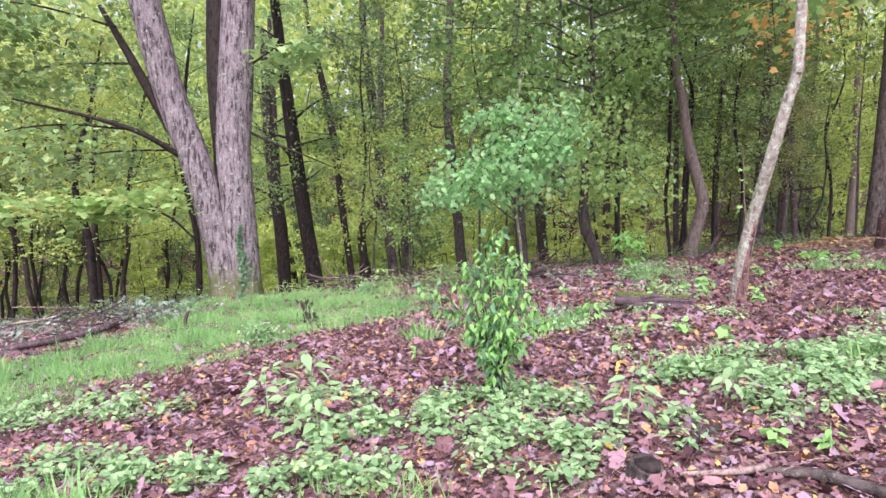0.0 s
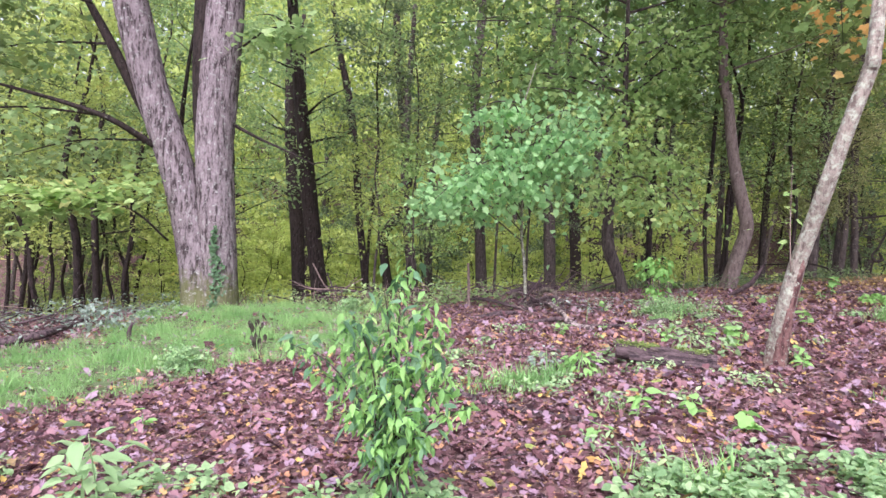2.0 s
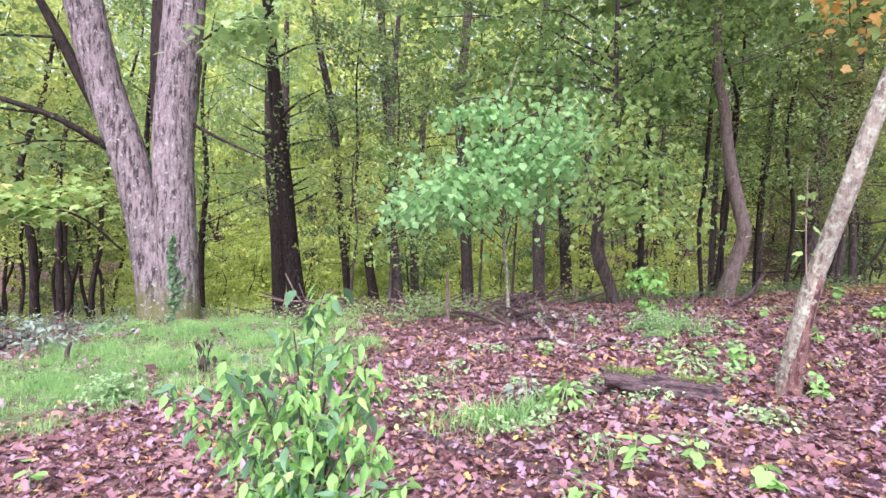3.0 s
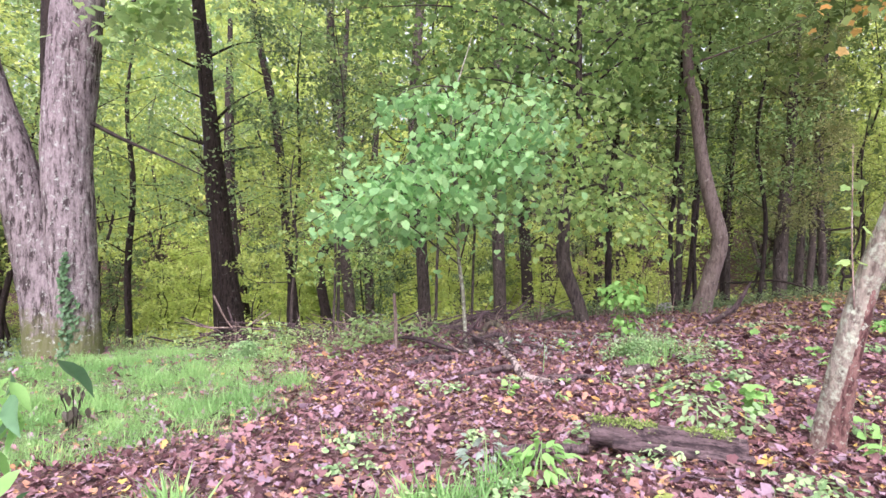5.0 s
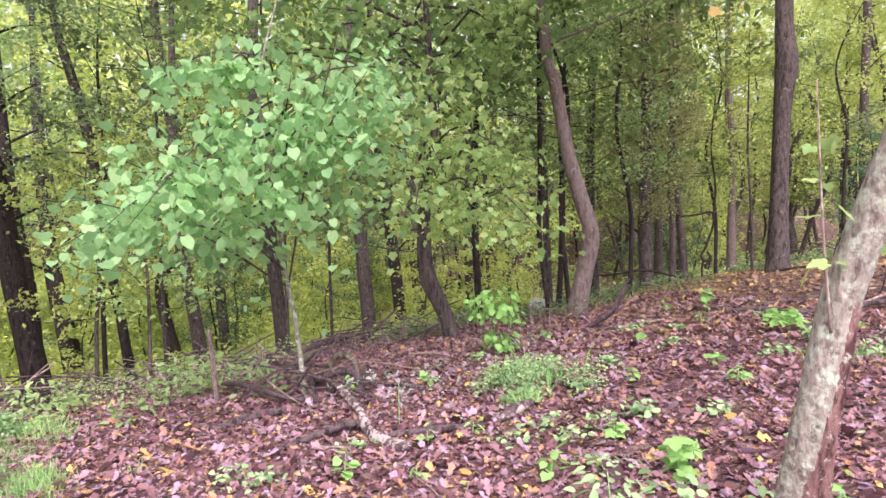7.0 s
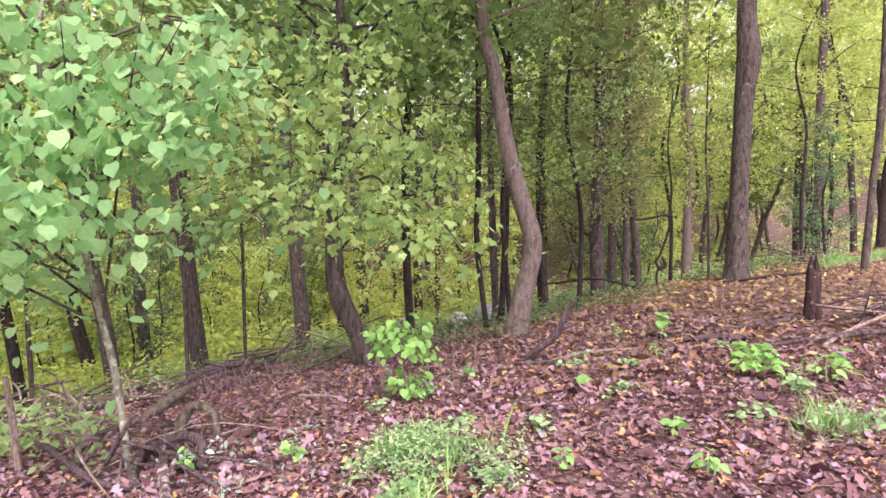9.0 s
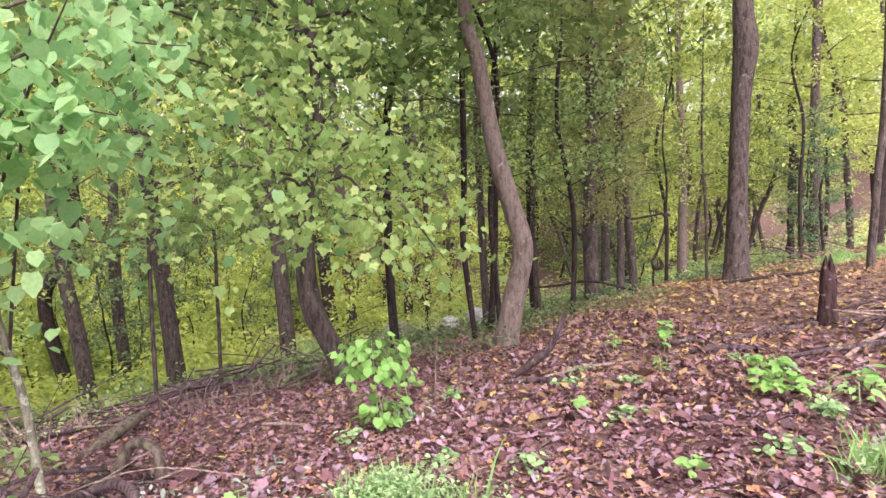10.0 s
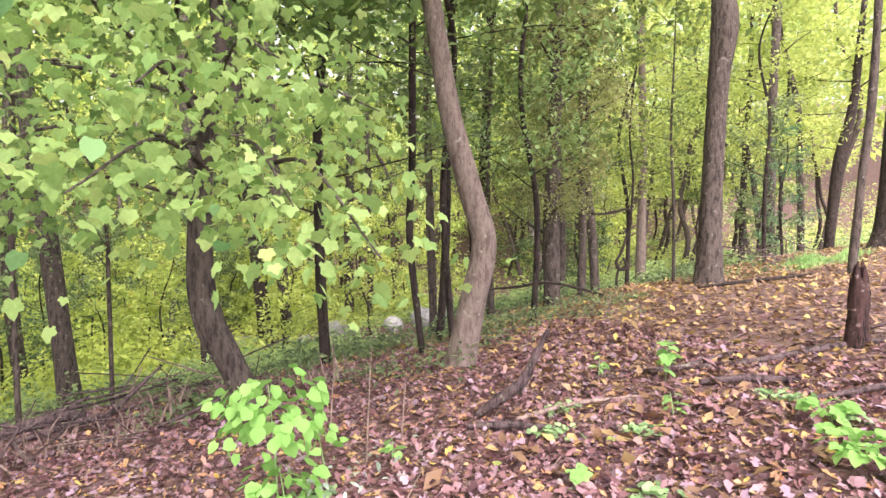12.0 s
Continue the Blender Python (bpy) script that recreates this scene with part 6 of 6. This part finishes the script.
wood("wooden_stub", [(-4.07, 9.58, -0.03), (-4.06, 9.56, 0.14), (-4.0, 9.54, 0.26)], (0.035, 0.03, 0.015), M_ROT, "short dark broken stub in the grass", 107)


def stump():
    x, y = 8.97, 12.77
    g = np.random.default_rng(110)
    ob = thing("broken_stump", x, y, height(x, y), "dark jagged dead stump on the ridge", "stump")
    part("core", tubes("core", [dict(pts=[(0, 0, -0.1), (0, 0, 0.25), (0.01, 0, 0.55), (0.0, 0, 0.66)], radii=(0.13, 0.09, 0.078, 0.03), sides=16, rings=24, rough=0.08, furrow=0.12, seed=9)]), M_SNAG, ob)
    for k in range(9):
        a = k * 0.7
        h = g.uniform(0.6, 0.82)
        p = np.array([0.05 * math.cos(a), 0.05 * math.sin(a), 0])
        part("shard", tubes("shard", [dict(pts=[p * 1.5 - (0, 0, 0.1), p * 1.1 + (0, 0, 0.3 * h), p + (0, 0, 0.8 * h), p * 0.85 + (0, 0, h)], radii=(0.05, 0.036, 0.03, 0.007), sides=8, rings=16, rough=0.14, seed=k)]), M_SNAG, ob)
    return ob


stump()


def cut_stump():
    x, y = 1.15, 3.02
    ob = thing("cut_stump", x, y, height(x, y), "small sawn stump with a dark top", "stump")
    part("bark", tubes("bark", [dict(pts=[(0, 0, -0.05), (0, 0, 0.03), (0.005, -0.01, 0.07)], radii=(0.10, 0.085, 0.082), sides=20, rings=8, rough=0.03, seed=4, flare=0.2)]), M_MIDBARK, ob)
    part("cut_face", tubes("cut_face", [dict(pts=[(0.004, -0.008, 0.05), (0.005, -0.01, 0.084)], radii=(0.07, 0.066), sides=20, rings=3, rough=0.02, seed=4)]), M_DARKBARK, ob, "dark weathered cut face")


cut_stump()


def dark_stalk():
    ob = thing("dry_stalk", -1.97, 8.85, height(-1.97, 8.85), "dead dark weed with withered hanging leaves in the grass", "dry plant")
    g = np.random.default_rng(5)
    for k in range(3):
        p = g.normal(0, 0.05, 2)
        part("stem", tubes("stem", [dict(pts=[(p[0] * 0.4, p[1] * 0.4, -0.02), (p[0] * 0.8, p[1] * 0.8, 0.2), (p[0] * 1.6, p[1] * 1.6, 0.36)], radii=(0.006, 0.005, 0.004), sides=5, rings=8, seed=k)]), M_DARKBARK, ob)
    for k in range(26):
        leaf(ob, LEAF_OVATE, M_DEADLEAF, (g.normal(0, 0.05), g.normal(0, 0.05), g.uniform(0.12, 0.38)), g.uniform(0.06, 0.11), g.uniform(0, 6.28), -1.3 + g.normal(0, 0.2), g.normal(0, 0.4))


dark_stalk()


def brush_pile(x, y, w, d, h, n, label, seed):
    ob = thing("brush_pile", x, y, height(x, y), label, "brushwood")
    g = np.random.default_rng(seed)
    for k in range(n):
        a = np.array([g.uniform(-w, w), g.uniform(-d, d), 0])
        u = np.array([g.normal(0, 1), g.normal(0, 0.5), g.normal(0, 0.25)])
        u *= g.uniform(0.4, 0.9) / np.linalg.norm(u)
        a[2] = g.uniform(0.02, h)
        pts = [a - u, a + g.normal(0, 0.06, 3), a + u]
        pts = [(p[0], p[1], max(p[2], height(x + p[0], y + p[1]) - height(x, y) + 0.01)) for p in pts]
        r = g.uniform(0.006, 0.02)
        part("twig", tubes("twig", [dict(pts=pts, radii=(r, 0.8 * r, 0.3 * r), sides=5, rings=8, seed=k)]), M_ROT if k % 5 else M_TWIG, ob)


def hanging_vine():
    x, y = 11.3, 20.2
    z = height(x, y)
    ob = thing("hanging_vine", x, y, z, "dark woody vine looping down between thin trees", "vine")
    loop = [(-0.55, 0, 2.15), (-0.45, 0, 1.95), (-0.16, -0.05, 1.76), (0.3, -0.1, 1.8), (0.75, 0, 1.85), (0.86, 0.05, 1.6), (0.73, 0.05, 1.2), (0.57, 0, 0.9), (0.44, 0, 0.7), (0.5, -0.05, 0.55), (0.68, -0.05, 0.6), (0.62, 0, 0.8)]
    part("stem", tubes("stem", [dict(pts=loop, radii=(0.025, 0.028, 0.03, 0.03, 0.03, 0.03, 0.03, 0.03, 0.032, 0.04, 0.045, 0.02), sides=8, rings=70, rough=0.12, seed=5)]), M_DARKBARK, ob)
    part("stem", tubes("stem", [dict(pts=[(0.86, 0.05, 1.7), (0.95, 0.1, 2.6), (0.85, 0.1, 3.6), (1.0, 0.1, 5.0)], radii=(0.028, 0.026, 0.022, 0.015), sides=8, rings=30, rough=0.12, seed=6)]), M_DARKBARK, ob)
    part("stem", tubes("stem", [dict(pts=[(0.5, -0.03, 0.6), (0.45, 0, 0.3), (0.5, 0, -0.1)], radii=(0.03, 0.028, 0.03), sides=8, rings=12, rough=0.12, seed=7)]), M_DARKBARK, ob)


hanging_vine()
brush_pile(-2.0, 14.0, 1.2, 0.4, 0.45, 42, "tangle of dead twigs at the bank edge", 120)
brush_pile(-6.3, 10.0, 1.0, 0.8, 0.35, 26, "heap of dead branches among pale weeds", 121)
brush_pile(1.7, 11.4, 0.5, 0.4, 0.2, 16, "scatter of broken twigs under the sapling", 122)
brush_pile(9.6, 12.3, 1.0, 0.6, 0.25, 22, "dead branches heaped round the stump", 123)
brush_pile(15.5, 26.0, 2.5, 1.5, 0.5, 24, "dead branches lying on the brown slope", 129)
brush_pile(19.5, 31.0, 3.0, 2.0, 0.6, 24, "dead branches lying on the brown slope", 130)
brush_pile(16.6, 20.6, 1.4, 0.5, 0.45, 26, "dead branches heaped on the far edge of the ridge", 125)
brush_pile(0.4, 15.0, 1.1, 0.5, 0.3, 30, "tangle of dead brush along the edge of the bank", 126)
brush_pile(-1.6, 15.2, 1.2, 0.6, 0.5, 34, "tangle of dead brush along the edge of the bank", 127)
brush_pile(3.0, 16.2, 0.9, 0.4, 0.3, 20, "dead brush below the crooked maple", 128)
brush_pile(2.2, 14.6, 0.9, 0.3, 0.22, 14, "tangle of dead branches at the bank edge", 124)

# loose twigs
g = np.random.default_rng(130)
base = [wood("loose_twig", [(0, 5, 0.01), (0.12, 5.02, 0.015), (0.27 + 0.05 * k, 5.0 + 0.03 * k, 0.01)], (0.006, 0.005, 0.003), M_TWIG if k % 2 else M_ROT, "thin broken twig lying on fallen leaves", 131 + k, 5, "twig", "loose twigs") for k in range(4)]
for k in range(90):
    x, y = g.uniform(-3.5, 8), g.uniform(3, 13.5)
    m = pose(x, y, height(x, y) + 0.012, g.normal(0, 3), g.normal(0, 3), g.uniform(0, 360))
    if k < 4:
        base[k].matrix_basis = m
    else:
        copy_thing(base[k % 4], m)

# tall dry stems on the bank
for k, (x, y, h) in enumerate([(4.3, 12.7, 0.75), (4.15, 13.2, 0.6), (4.6, 12.9, 0.5), (8.3, 13.6, 0.6), (-1.2, 13.6, 0.5), (-2.6, 13.4, 0.6), (0.9, 13.4, 0.5)]):
    wood("dry_weed", [(x, y, -0.02), (x + 0.02, y, 0.5 * h), (x + 0.05, y + 0.02, h)], (0.007, 0.006, 0.003), M_TWIG, "thin dry brown stem standing on the bank", 140 + k, 5, "dry plant", "dry stems")

# pale stones in the stream bed of the hollow
for k, (x, y, r) in enumerate(STONES):
    me = tubes("stone", [dict(pts=[(-r, 0, 0.0), (-0.5 * r, 0, 0.2 * r), (0.5 * r, 0.05, 0.22 * r), (r, 0, 0)], radii=(0.1 * r, 0.42 * r, 0.4 * r, 0.08 * r), sides=12, rings=14, rough=0.1, seed=150 + k)])
    ob = part("stone", me, M_STONE)
    ob.matrix_basis = pose(x, y, height(x, y) + 0.06, 0, 0, 20 * k)
    tagged(ob, "pale grey boulder in the bottom of the hollow", "stone", "boulders")

# bright fallen leaves that stand out from the litter
g = np.random.default_rng(170)
BRIGHT = [(M_ORANGE, "orange fallen maple leaf on the litter"), (M_YELLOW, "yellow fallen maple leaf on the litter"), (M_MAUVE, "mauve wet maple leaf on the litter")]
for k in range(150):
    mt, lab = BRIGHT[(0, 1, 2, 2, 1)[k % 5]]
    x, y = g.uniform(-3, 8), g.uniform(2.6, 13)
    if inside(np.array([x]), np.array([y]), TURF)[0] > 0.3:
        continue
    ob = new("fallen_leaf", leaf_mesh(LEAF_MAPLE, mt))
    ob.matrix_basis = pose(x, y, height(x, y) + 0.035, g.normal(0, 12), g.normal(0, 12), g.uniform(0, 360)) @ Matrix.Scale(g.uniform(0.055, 0.09), 4)
    tagged(ob, lab, "leaf", "bright fallen leaves")
